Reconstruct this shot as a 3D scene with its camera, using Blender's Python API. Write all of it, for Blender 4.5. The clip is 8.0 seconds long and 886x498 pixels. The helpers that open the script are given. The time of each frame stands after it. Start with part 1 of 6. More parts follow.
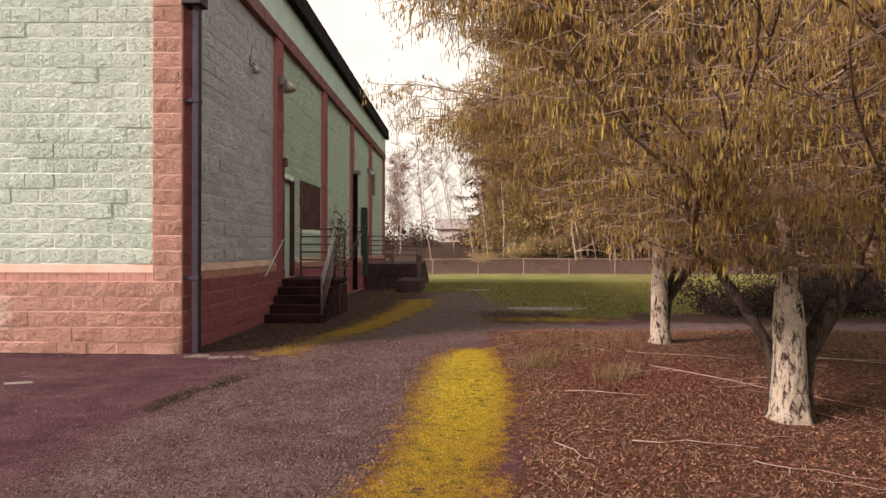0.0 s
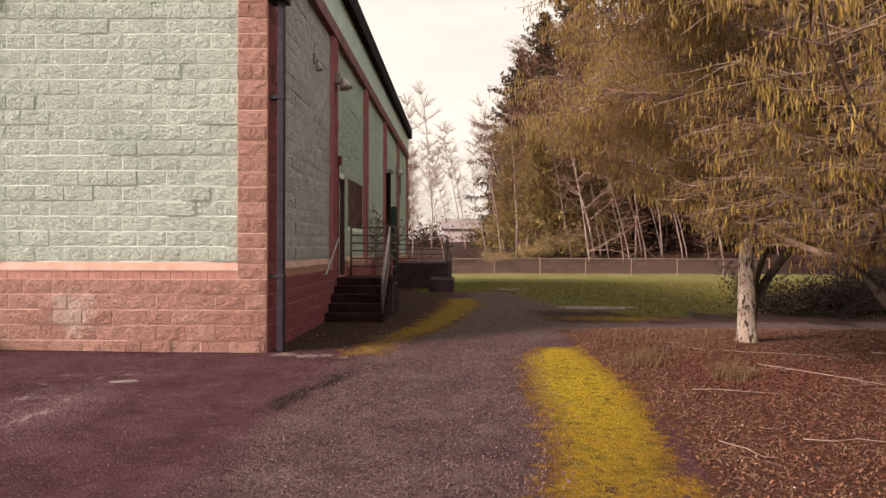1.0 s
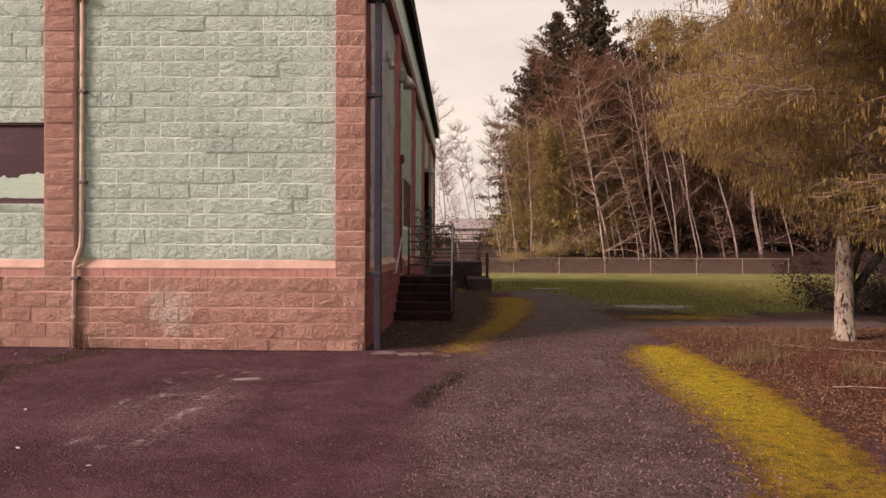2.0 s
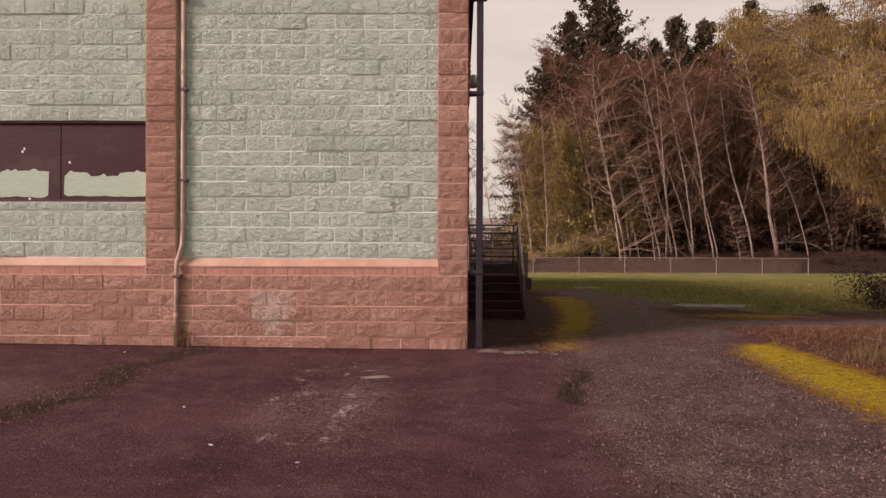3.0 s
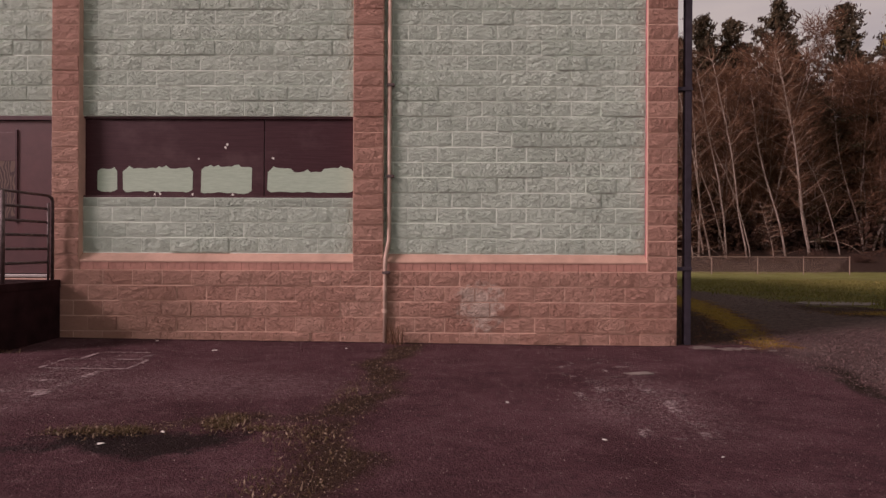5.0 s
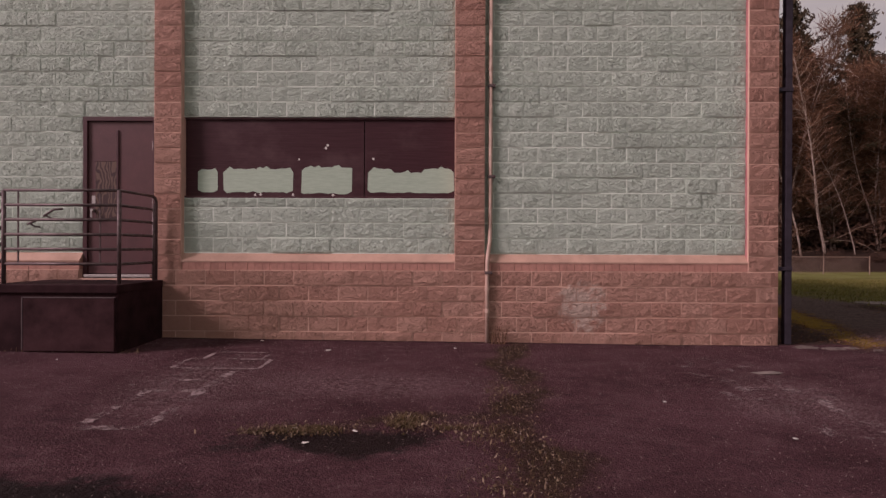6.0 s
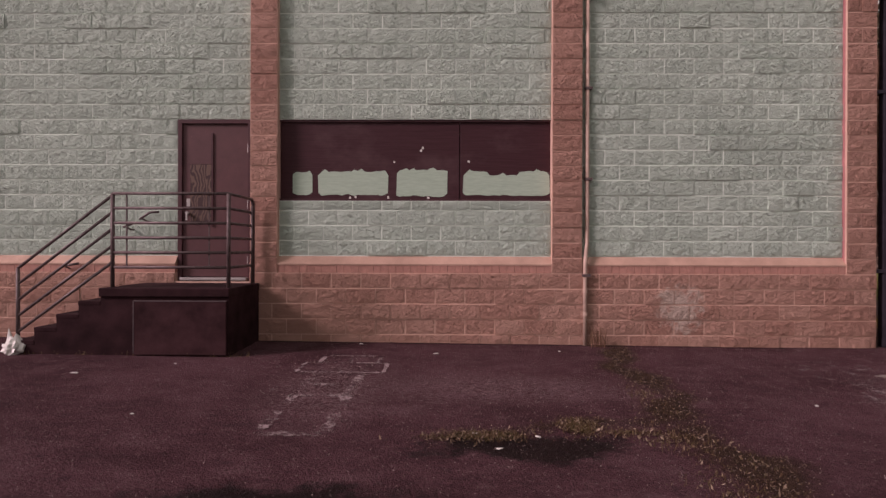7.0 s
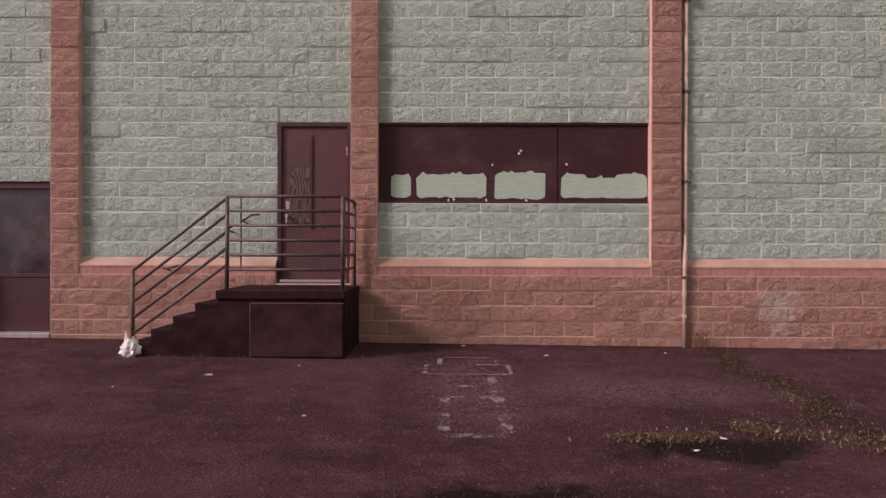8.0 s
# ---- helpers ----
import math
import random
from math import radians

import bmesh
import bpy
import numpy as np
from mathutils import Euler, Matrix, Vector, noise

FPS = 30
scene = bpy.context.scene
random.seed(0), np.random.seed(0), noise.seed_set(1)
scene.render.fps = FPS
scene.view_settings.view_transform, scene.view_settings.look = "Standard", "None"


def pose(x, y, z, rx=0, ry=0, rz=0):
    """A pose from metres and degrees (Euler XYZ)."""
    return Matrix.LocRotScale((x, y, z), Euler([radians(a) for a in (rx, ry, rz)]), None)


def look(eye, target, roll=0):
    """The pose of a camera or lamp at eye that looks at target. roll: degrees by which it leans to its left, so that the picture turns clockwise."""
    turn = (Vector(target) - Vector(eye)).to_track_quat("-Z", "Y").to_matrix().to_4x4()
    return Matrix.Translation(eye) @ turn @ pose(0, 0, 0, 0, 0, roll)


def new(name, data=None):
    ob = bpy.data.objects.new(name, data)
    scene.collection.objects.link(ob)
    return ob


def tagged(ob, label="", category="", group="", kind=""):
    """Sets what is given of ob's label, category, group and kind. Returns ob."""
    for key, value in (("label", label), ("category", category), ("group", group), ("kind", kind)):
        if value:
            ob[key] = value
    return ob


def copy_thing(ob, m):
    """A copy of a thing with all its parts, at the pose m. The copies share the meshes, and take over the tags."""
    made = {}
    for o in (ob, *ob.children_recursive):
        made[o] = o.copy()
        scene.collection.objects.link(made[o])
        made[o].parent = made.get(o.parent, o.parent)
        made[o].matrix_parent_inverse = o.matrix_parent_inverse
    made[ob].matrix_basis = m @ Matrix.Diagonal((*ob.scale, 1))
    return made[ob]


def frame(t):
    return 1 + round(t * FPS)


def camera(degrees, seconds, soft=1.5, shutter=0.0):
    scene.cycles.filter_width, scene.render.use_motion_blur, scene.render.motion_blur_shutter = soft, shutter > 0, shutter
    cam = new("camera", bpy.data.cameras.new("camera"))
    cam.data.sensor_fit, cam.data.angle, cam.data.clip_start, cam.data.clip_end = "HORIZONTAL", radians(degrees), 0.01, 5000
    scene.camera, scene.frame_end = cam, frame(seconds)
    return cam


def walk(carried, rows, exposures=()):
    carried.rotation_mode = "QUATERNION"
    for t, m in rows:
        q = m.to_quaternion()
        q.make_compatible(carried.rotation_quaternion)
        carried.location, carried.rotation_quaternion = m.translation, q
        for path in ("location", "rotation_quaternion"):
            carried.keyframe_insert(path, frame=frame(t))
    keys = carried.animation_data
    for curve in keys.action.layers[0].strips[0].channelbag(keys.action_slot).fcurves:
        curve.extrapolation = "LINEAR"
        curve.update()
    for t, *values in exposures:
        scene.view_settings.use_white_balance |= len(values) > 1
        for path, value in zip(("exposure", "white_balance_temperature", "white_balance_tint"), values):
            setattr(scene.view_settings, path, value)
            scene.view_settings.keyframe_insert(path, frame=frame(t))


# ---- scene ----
cam = camera(73.9, 8.0, soft=1.45)
METRES, EYE, TILT, LEAN, TURN = 10.75, 1.43, 0.0, 0.10, 0.91
ROWS = [
    (0.0, 0.0, 0.0, 0.0, 0.0, -0.01, -0.23),
    (0.5, -0.0529, 0.0028, -0.0014, -0.04, 0.01, -0.26),
    (1.0, -0.1102, 0.0052, -0.003, -0.1, -0.01, -0.28),
    (1.5, -0.1704, 0.0062, -0.0047, -0.13, -0.01, -0.3),
    (3.0, -0.3622, 0.0076, -0.0086, -0.2, -0.04, -0.31),
    (3.5, -0.4266, 0.0084, -0.0099, -0.24, -0.06, -0.33),
    (4.0, -0.4952, 0.0109, -0.0114, -0.23, -0.08, -0.34),
    (4.5, -0.5593, 0.0116, -0.0132, -0.24, -0.1, -0.36),
    (6.0, -0.7509, 0.0085, -0.0141, -0.24, -0.12, -0.32),
    (6.5, -0.8119, 0.0089, -0.0134, -0.27, -0.12, -0.31),
    (7.0, -0.8736, 0.0104, -0.0115, -0.29, -0.1, -0.27),
    (7.5, -0.9352, 0.0098, -0.0112, -0.29, -0.05, -0.26),
    (8.0, -0.9994, 0.0071, -0.0101, -0.29, -0.03, -0.27),
]
EXPOSURES = [(0.0, 0.46, 6800, 39), (1.5, 0.14, 6950, 45), (3.0, -0.24, 7000, 48), (4.5, -0.70, 6800, 52), (6.0, -0.93, 6560, 55), (7.0, -0.84, 6480, 53), (8.0, -0.67, 6480, 51)]
walk(cam, [(t, pose(0, 0, EYE, TILT, LEAN, TURN) @ pose(METRES * x, METRES * y, METRES * z, 90 + pitch, roll, yaw)) for t, x, y, z, yaw, pitch, roll in ROWS], EXPOSURES)

# ---- daylight: hazy sun from behind the walk and to its left, bright thin cloud ----
SUN_EL, SUN_AZ = radians(31), radians(245)      # azimuth clockwise from +y
world = bpy.data.worlds.new("hazy_sky")
scene.world = world
world.use_nodes = True
wn, wl = world.node_tree.nodes, world.node_tree.links
wn.clear()
w_out = wn.new("ShaderNodeOutputWorld")
w_bg = wn.new("ShaderNodeBackground")
w_sky = wn.new("ShaderNodeTexSky")
w_sky.sky_type, w_sky.sun_disc = "NISHITA", False
w_sky.sun_elevation, w_sky.sun_rotation = SUN_EL, SUN_AZ
w_sky.air_density, w_sky.dust_density, w_sky.ozone_density = 1.0, 4.0, 1.0
w_co = wn.new("ShaderNodeTexCoord")
w_map = wn.new("ShaderNodeMapping")
w_map.inputs["Scale"].default_value = (1.0, 1.0, 3.5)
w_noise = wn.new("ShaderNodeTexNoise")
w_noise.inputs["Scale"].default_value, w_noise.inputs["Detail"].default_value = 2.2, 6.0
w_ramp = wn.new("ShaderNodeMapRange")
w_ramp.inputs["From Min"].default_value, w_ramp.inputs["From Max"].default_value = 0.3, 0.62
w_ramp.inputs["To Min"].default_value, w_ramp.inputs["To Max"].default_value = 0.62, 0.97
w_mix = wn.new("ShaderNodeMix")
w_mix.data_type = "RGBA"
w_mix.inputs["B"].default_value = (9.3, 10.25, 7.9, 1)
wl.new(w_co.outputs["Generated"], w_map.inputs["Vector"])
wl.new(w_map.outputs["Vector"], w_noise.inputs["Vector"])
wl.new(w_noise.outputs["Fac"], w_ramp.inputs["Value"])
wl.new(w_ramp.outputs["Result"], w_mix.inputs["Factor"])
wl.new(w_sky.outputs["Color"], w_mix.inputs["A"])
wl.new(w_mix.outputs["Result"], w_bg.inputs["Color"])
wl.new(w_bg.outputs["Background"], w_out.inputs["Surface"])
w_bg.inputs["Strength"].default_value = 0.09

sun = new("sun", bpy.data.lights.new("sun", "SUN"))
sun.data.energy, sun.data.angle, sun.data.color = 4.9, radians(16), (1.0, 0.92, 0.80)
sun_from = Vector((math.sin(SUN_AZ) * math.cos(SUN_EL), math.cos(SUN_AZ) * math.cos(SUN_EL), math.sin(SUN_EL)))
sun.matrix_world = look(sun_from * 60, (0, 0, 0))


# ---- materials ----
class Nodes:
    """Short-hand for building one node material."""

    def __init__(self, name, rough=0.8, metal=0.0, spec=0.5):
        self.m = bpy.data.materials.new(name)
        self.m.use_nodes = True
        self.t = self.m.node_tree
        self.b = self.t.nodes["Principled BSDF"]
        self.b.inputs["Roughness"].default_value = rough
        self.b.inputs["Metallic"].default_value = metal
        self.b.inputs["Specular IOR Level"].default_value = spec
        self.co = self.t.nodes.new("ShaderNodeNewGeometry").outputs["Position"]

    def link(self, a, b):
        self.t.links.new(a, b)

    def local(self):
        self.co = self.t.nodes.new("ShaderNodeTexCoord").outputs["Object"]

    def shifted(self):
        """Object coordinates, moved by the object's random number, so that shared meshes differ."""
        c = self.t.nodes.new("ShaderNodeTexCoord").outputs["Object"]
        r = self.rand()
        v = self.t.nodes.new("ShaderNodeVectorMath")
        v.operation = "MULTIPLY_ADD"
        self.link(r, v.inputs[0])
        v.inputs[1].default_value = (37.0, 53.0, 71.0)
        self.link(c, v.inputs[2])
        self.co = v.outputs[0]

    def rand(self):
        return self.t.nodes.new("ShaderNodeObjectInfo").outputs["Random"]

    def island(self):
        return self.t.nodes.new("ShaderNodeNewGeometry").outputs["Random Per Island"]

    def attr(self, name):
        a = self.t.nodes.new("ShaderNodeAttribute")
        a.attribute_name = name
        return a.outputs["Fac"]

    def noise(self, scale, detail=4.0, rough=0.55, stretch=None, distort=0.0):
        n = self.t.nodes.new("ShaderNodeTexNoise")
        n.inputs["Scale"].default_value, n.inputs["Detail"].default_value = scale, detail
        n.inputs["Roughness"].default_value, n.inputs["Distortion"].default_value = rough, distort
        self.link(self.stretch(stretch), n.inputs["Vector"])
        return n.outputs["Fac"]

    def stretch(self, s):
        if s is None:
            return self.co
        m = self.t.nodes.new("ShaderNodeMapping")
        m.inputs["Scale"].default_value = s
        self.link(self.co, m.inputs["Vector"])
        return m.outputs["Vector"]

    def cells(self, scale, stretch=None, feature="F1", out="Distance"):
        n = self.t.nodes.new("ShaderNodeTexVoronoi")
        n.feature = feature
        n.inputs["Scale"].default_value = scale
        self.link(self.stretch(stretch), n.inputs["Vector"])
        return n.outputs[out]

    def ramp(self, v, a, b, lo=0.0, hi=1.0):
        n = self.t.nodes.new("ShaderNodeMapRange")
        for k, x in (("From Min", a), ("From Max", b), ("To Min", lo), ("To Max", hi)):
            n.inputs[k].default_value = x
        self.link(v, n.inputs["Value"])
        return n.outputs["Result"]

    def calc(self, op, a, b):
        n = self.t.nodes.new("ShaderNodeMath")
        n.operation = op
        for k, x in enumerate((a, b)):
            if isinstance(x, (int, float)):
                n.inputs[k].default_value = x
            else:
                self.link(x, n.inputs[k])
        return n.outputs[0]

    def mix(self, f, a, b, blend="MIX"):
        n = self.t.nodes.new("ShaderNodeMix")
        n.data_type, n.blend_type = "RGBA", blend
        for k, x in (("Factor", f), ("A", a), ("B", b)):
            if isinstance(x, (int, float)):
                n.inputs[k].default_value = x
            elif isinstance(x, tuple):
                n.inputs[k].default_value = (*x, 1)
            else:
                self.link(x, n.inputs[k])
        return n.outputs["Result"]

    def colour(self, c):
        if isinstance(c, tuple):
            self.b.inputs["Base Color"].default_value = (*c, 1)
        else:
            self.link(c, self.b.inputs["Base Color"])

    def rough(self, v):
        self.link(v, self.b.inputs["Roughness"])

    def bump(self, v, strength=0.5, dist=0.01, under=None):
        n = self.t.nodes.new("ShaderNodeBump")
        n.inputs["Strength"].default_value, n.inputs["Distance"].default_value = strength, dist
        self.link(v, n.inputs["Height"])
        if under is not None:
            self.link(under, n.inputs["Normal"])
        self.link(n.outputs["Normal"], self.b.inputs["Normal"])
        return n.outputs["Normal"]


def block_paint(name, base, dark, light, stain_and_shade, worn=None):
    """Paint on split-face concrete block: per-block tone, pits with shade in their colour, faint stains, coarse broken
    relief.
    """
    n = Nodes(name, 0.85, spec=0.25)
    n.shifted()
    big = n.noise(6, 3)
    fine = n.noise(38, 5, 0.7)
    c = n.mix(n.ramp(n.rand(), 0, 1, 0.0, 1.0), dark, light)
    c = n.mix(n.ramp(big, 0.3, 0.7, 0.0, 0.5), c, base)
    # dark speckle: shade of small pits put into the colour
    c = n.mix(n.ramp(fine, 0.25, 0.40, 0.3, 0.0), c, stain_and_shade)
    world_co = n.t.nodes.new("ShaderNodeNewGeometry").outputs["Position"]
    n.co = world_co
    wide = n.noise(0.9, 5, 0.6)
    c = n.mix(n.ramp(wide, 0.50, 0.75, 0.0, 0.22), c, stain_and_shade)
    if worn is not None:
        spot, colour = worn
        d = n.t.nodes.new("ShaderNodeVectorMath")
        d.operation = "DISTANCE"
        n.link(world_co, d.inputs[0])
        d.inputs[1].default_value = spot
        ragged = n.calc("ADD", d.outputs["Value"], n.ramp(n.noise(7, 6, 0.75), 0.25, 0.75, -0.28, 0.28))
        c = n.mix(n.ramp(ragged, 0.16, 0.34, 0.6, 0.0), c, colour)
    n.shifted()
    lump = n.noise(15, 4, 0.62, (1.0, 1.0, 1.35), 0.9)
    pits = n.noise(48, 2, 0.5, (1.0, 1.0, 1.5), 0.8)
    chips = n.calc("MULTIPLY", n.ramp(pits, 0.30, 0.36, 1.0, 0.0), n.ramp(n.noise(6, 2), 0.45, 0.60))
    # the sunk chips are also coloured darker, as shaded relief
    c = n.mix(n.calc("MULTIPLY", chips, 0.75), c, stain_and_shade)
    n.colour(c)
    a = n.bump(lump, 1.0, 0.046)
    ridge = n.noise(27, 3, 0.55, (0.8, 1.0, 1.5), 1.6)
    a = n.bump(n.ramp(ridge, 0.42, 0.58), 1.0, 0.0062, a)
    a = n.bump(n.noise(50, 3, 0.6, (1.0, 1.0, 1.3), 0.8), 1.0, 0.009, a)
    n.bump(chips, 1.0, -0.012, a)
    return n.m


def plain_paint(name, col, rough=0.6, var=0.25, scale=5.0, metal=0.0, rel=0.003, spec=0.4):
    n = Nodes(name, rough, metal, spec)
    a, b = n.noise(scale, 5, 0.6), n.noise(scale * 14, 3)
    d = tuple(v * (1 - var) for v in col)
    l = tuple(min(1, v * (1 + var)) for v in col)
    c = n.mix(n.ramp(a, 0.3, 0.7), d, l)
    c = n.mix(n.ramp(b, 0.25, 0.45, 0.3, 0.0), c, tuple(v * 0.6 for v in col))
    n.colour(c)
    n.rough(n.ramp(a, 0.3, 0.7, min(1, rough + 0.1), max(0.05, rough - 0.12)))
    n.bump(b, 0.4, rel)
    return n.m


MINT = block_paint("mint_block_paint", (0.515, 0.650, 0.540), (0.470, 0.597, 0.494), (0.562, 0.699, 0.585), (0.24, 0.315, 0.258))
PINK = block_paint("salmon_block_paint", (0.482, 0.272, 0.205), (0.43, 0.23, 0.172), (0.535, 0.318, 0.243), (0.22, 0.11, 0.08), ((-6.28, 7.89, 0.53), (0.66, 0.58, 0.49)))
MAROON = block_paint("maroon_block_paint", (0.40, 0.128, 0.135), (0.35, 0.105, 0.112), (0.45, 0.155, 0.16), (0.19, 0.055, 0.06))
# mint turned blue-grey: shade on the side wall put into the colour
SHADE_MINT = block_paint("shade_grey_mint_paint", (0.56, 0.585, 0.61), (0.50, 0.525, 0.55), (0.62, 0.645, 0.665), (0.28, 0.28, 0.305))
MORTAR_MAROON = plain_paint("maroon_mortar", (0.46, 0.18, 0.18), 0.9, 0.12)
MORTAR_MINT = plain_paint("mint_mortar", (0.74, 0.86, 0.75), 0.9, 0.08)
# mortar toned to go with the shade-coloured bay
MORTAR_SHADE = plain_paint("shade_grey_mortar", (0.64, 0.67, 0.69), 0.9, 0.1)
MORTAR_PINK = plain_paint("salmon_mortar", (0.66, 0.43, 0.335), 0.9, 0.1)
SILL_PINK = plain_paint("salmon_sill_paint", (0.47, 0.30, 0.225), 0.75, 0.16, 3.0)
RIBBED = plain_paint("ribbed_salmon_course", (0.44, 0.225, 0.175), 0.85, 0.2, 8.0)
BROWN = plain_paint("dark_brown_paint", (0.065, 0.022, 0.025), 0.5, 0.3, 4.0)
DOOR = plain_paint("brown_door_paint", (0.105, 0.045, 0.046), 0.5, 0.2, 3.0)
TRIM = plain_paint("maroon_trim_paint", (0.17, 0.045, 0.05), 0.6, 0.2, 4.0)
FRIEZE = plain_paint("mint_metal_siding", (0.46, 0.62, 0.54), 0.5, 0.08, 2.0)
GUTTER = plain_paint("dark_gutter_metal", (0.012, 0.008, 0.009), 0.85, 0.3, 6.0, spec=0.08)
PIPE_DARK = plain_paint("slate_blue_pipe", (0.036, 0.030, 0.040), 0.6, 0.25, 9.0, spec=0.2)
PIPE_PINK = plain_paint("salmon_pipe", (0.52, 0.375, 0.30), 0.55, 0.2, 7.0)
STEEL = plain_paint("brown_rail_steel", (0.115, 0.082, 0.08), 0.5, 0.4, 15.0, 0.2)
GALV = plain_paint("galvanised_steel", (0.42, 0.40, 0.38), 0.5, 0.2, 20.0, 0.5)
CONCRETE = plain_paint("stained_dark_concrete", (0.028, 0.0105, 0.012), 0.9, 0.5, 2.5, spec=0.15, rel=0.006)
CONCRETE_B = plain_paint("paler_stained_concrete", (0.040, 0.0165, 0.018), 0.9, 0.45, 3.5, spec=0.15, rel=0.006)
PLATFORM = plain_paint("weathered_platform_concrete", (0.062, 0.036, 0.041), 0.9, 0.5, 2.0, rel=0.006, spec=0.15)
SLAB = plain_paint("pale_worn_concrete", (0.19, 0.155, 0.14), 0.9, 0.3, 4.0, rel=0.006)
SPLASH = plain_paint("gritty_worn_concrete", (0.135, 0.105, 0.095), 0.95, 0.5, 14.0, rel=0.012, spec=0.15)
WHITE = plain_paint("white_plastic_film", (0.66, 0.65, 0.60), 0.4, 0.08, 9.0)
GREY = plain_paint("grey_lamp_metal", (0.25, 0.23, 0.22), 0.5, 0.3, 20.0)
LOUVRE = plain_paint("dark_louvre_metal", (0.10, 0.075, 0.075), 0.55, 0.3, 20.0)


def patch_paint():
    n = Nodes("mint_patch_paint", 0.7)
    g = n.noise(9, 4, 0.6, (1.0, 1.0, 9.0))
    n.colour(n.mix(n.ramp(g, 0.3, 0.7), (0.33, 0.46, 0.35), (0.43, 0.57, 0.445)))
    n.bump(g, 0.3, 0.003)
    return n.m


def wood_grain():
    n = Nodes("weathered_ply_grain", 0.7)
    n.local()
    w = n.t.nodes.new("ShaderNodeTexWave")
    w.wave_type, w.bands_direction = "BANDS", "X"
    w.inputs["Scale"].default_value, w.inputs["Distortion"].default_value, w.inputs["Detail"].default_value = 6.0, 16.0, 1.5
    w.inputs["Detail Scale"].default_value = 1.3
    n.link(n.stretch((1.0, 1.0, 0.55)), w.inputs["Vector"])
    n.colour(n.mix(n.ramp(w.outputs["Fac"], 0.35, 0.65), (0.045, 0.019, 0.018), (0.128, 0.078, 0.055)))
    n.bump(w.outputs["Fac"], 0.3, 0.002)
    return n.m


def dark_glass():
    n = Nodes("dark_dusty_glass", 0.16, spec=0.8)
    d = n.noise(3.5, 5, 0.6)
    n.colour(n.mix(n.ramp(d, 0.35, 0.75), (0.03, 0.022, 0.026), (0.075, 0.06, 0.062)))
    n.rough(n.ramp(d, 0.3, 0.8, 0.1, 0.45))
    return n.m


def bark(name, dark, light, patch):
    """Flaking bark: pale scales broken by dark upright fissures, with weathered patches."""
    n = Nodes(name, 0.9, spec=0.2)
    a = n.noise(22, 7, 0.75, (1, 1, 0.35), 0.5)
    flake = n.noise(42, 5, 0.7, (1, 1, 0.7), 0.8)
    c = n.mix(n.ramp(n.noise(5, 4, 0.6), 0.42, 0.62), light, patch)
    c = n.mix(n.ramp(flake, 0.36, 0.46, 0.8, 0.0), c, tuple(0.4 * p + 0.6 * q for p, q in zip(light, dark)))
    c = n.mix(n.ramp(a, 0.42, 0.50, 1.0, 0.0), c, dark)
    n.colour(c)
    n.bump(flake, 0.8, 0.012, n.bump(a, 1.0, 0.04))
    return n.m


def scatter(name, stops, rough=0.8, spec=0.2, thin=0.0, drift=None):
    """Many small pieces in one mesh, each with its own tone."""
    n = Nodes(name, rough, spec=spec)
    r = n.t.nodes.new("ShaderNodeValToRGB")
    e = r.color_ramp.elements
    while len(e) < len(stops):
        e.new(0.5)
    for k, c in enumerate(stops):
        e[k].position, e[k].color = k / (len(stops) - 1), (*c, 1)
    n.link(n.island(), r.inputs["Fac"])
    col = r.outputs["Color"]
    if drift is not None:
        col = n.mix(n.ramp(n.noise(0.9, 4, 0.6), 0.42, 0.64, 0.0, 0.5), col, drift)
    n.colour(col)
    if thin:
        tr = n.t.nodes.new("ShaderNodeBsdfTranslucent")
        mx = n.t.nodes.new("ShaderNodeMixShader")
        n.link(col, tr.inputs["Color"])
        mx.inputs[0].default_value = thin
        n.link(n.b.outputs[0], mx.inputs[1])
        n.link(tr.outputs[0], mx.inputs[2])
        n.link(mx.outputs[0], n.t.nodes["Material Output"].inputs["Surface"])
    return n.m


def chalk(name, amount):
    """White line paint, worn through so that the asphalt under it shows."""
    n = Nodes(name, 0.95, spec=0.2)
    a, b = n.noise(26, 6, 0.78), n.noise(4, 3)
    k = n.ramp(n.calc("ADD", a, n.ramp(b, 0.3, 0.7, -0.14, 0.14)), amount, amount + 0.12)
    n.colour(n.mix(n.noise(90, 3), (0.17, 0.115, 0.118), (0.38, 0.29, 0.29)))
    n.bump(n.noise(120, 3), 0.6, 0.01)
    gone = n.t.nodes.new("ShaderNodeBsdfTransparent")
    mx = n.t.nodes.new("ShaderNodeMixShader")
    n.link(k, mx.inputs[0])
    n.link(gone.outputs[0], mx.inputs[1])
    n.link(n.b.outputs[0], mx.inputs[2])
    n.link(mx.outputs[0], n.t.nodes["Material Output"].inputs["Surface"])
    return n.m


CHALK, CHALK_MID, CHALK_WORN = chalk("worn_white_line", 0.43), chalk("broken_white_line", 0.50), chalk("faint_white_line", 0.55)
PATCH, PLY, GLASS = patch_paint(), wood_grain(), dark_glass()


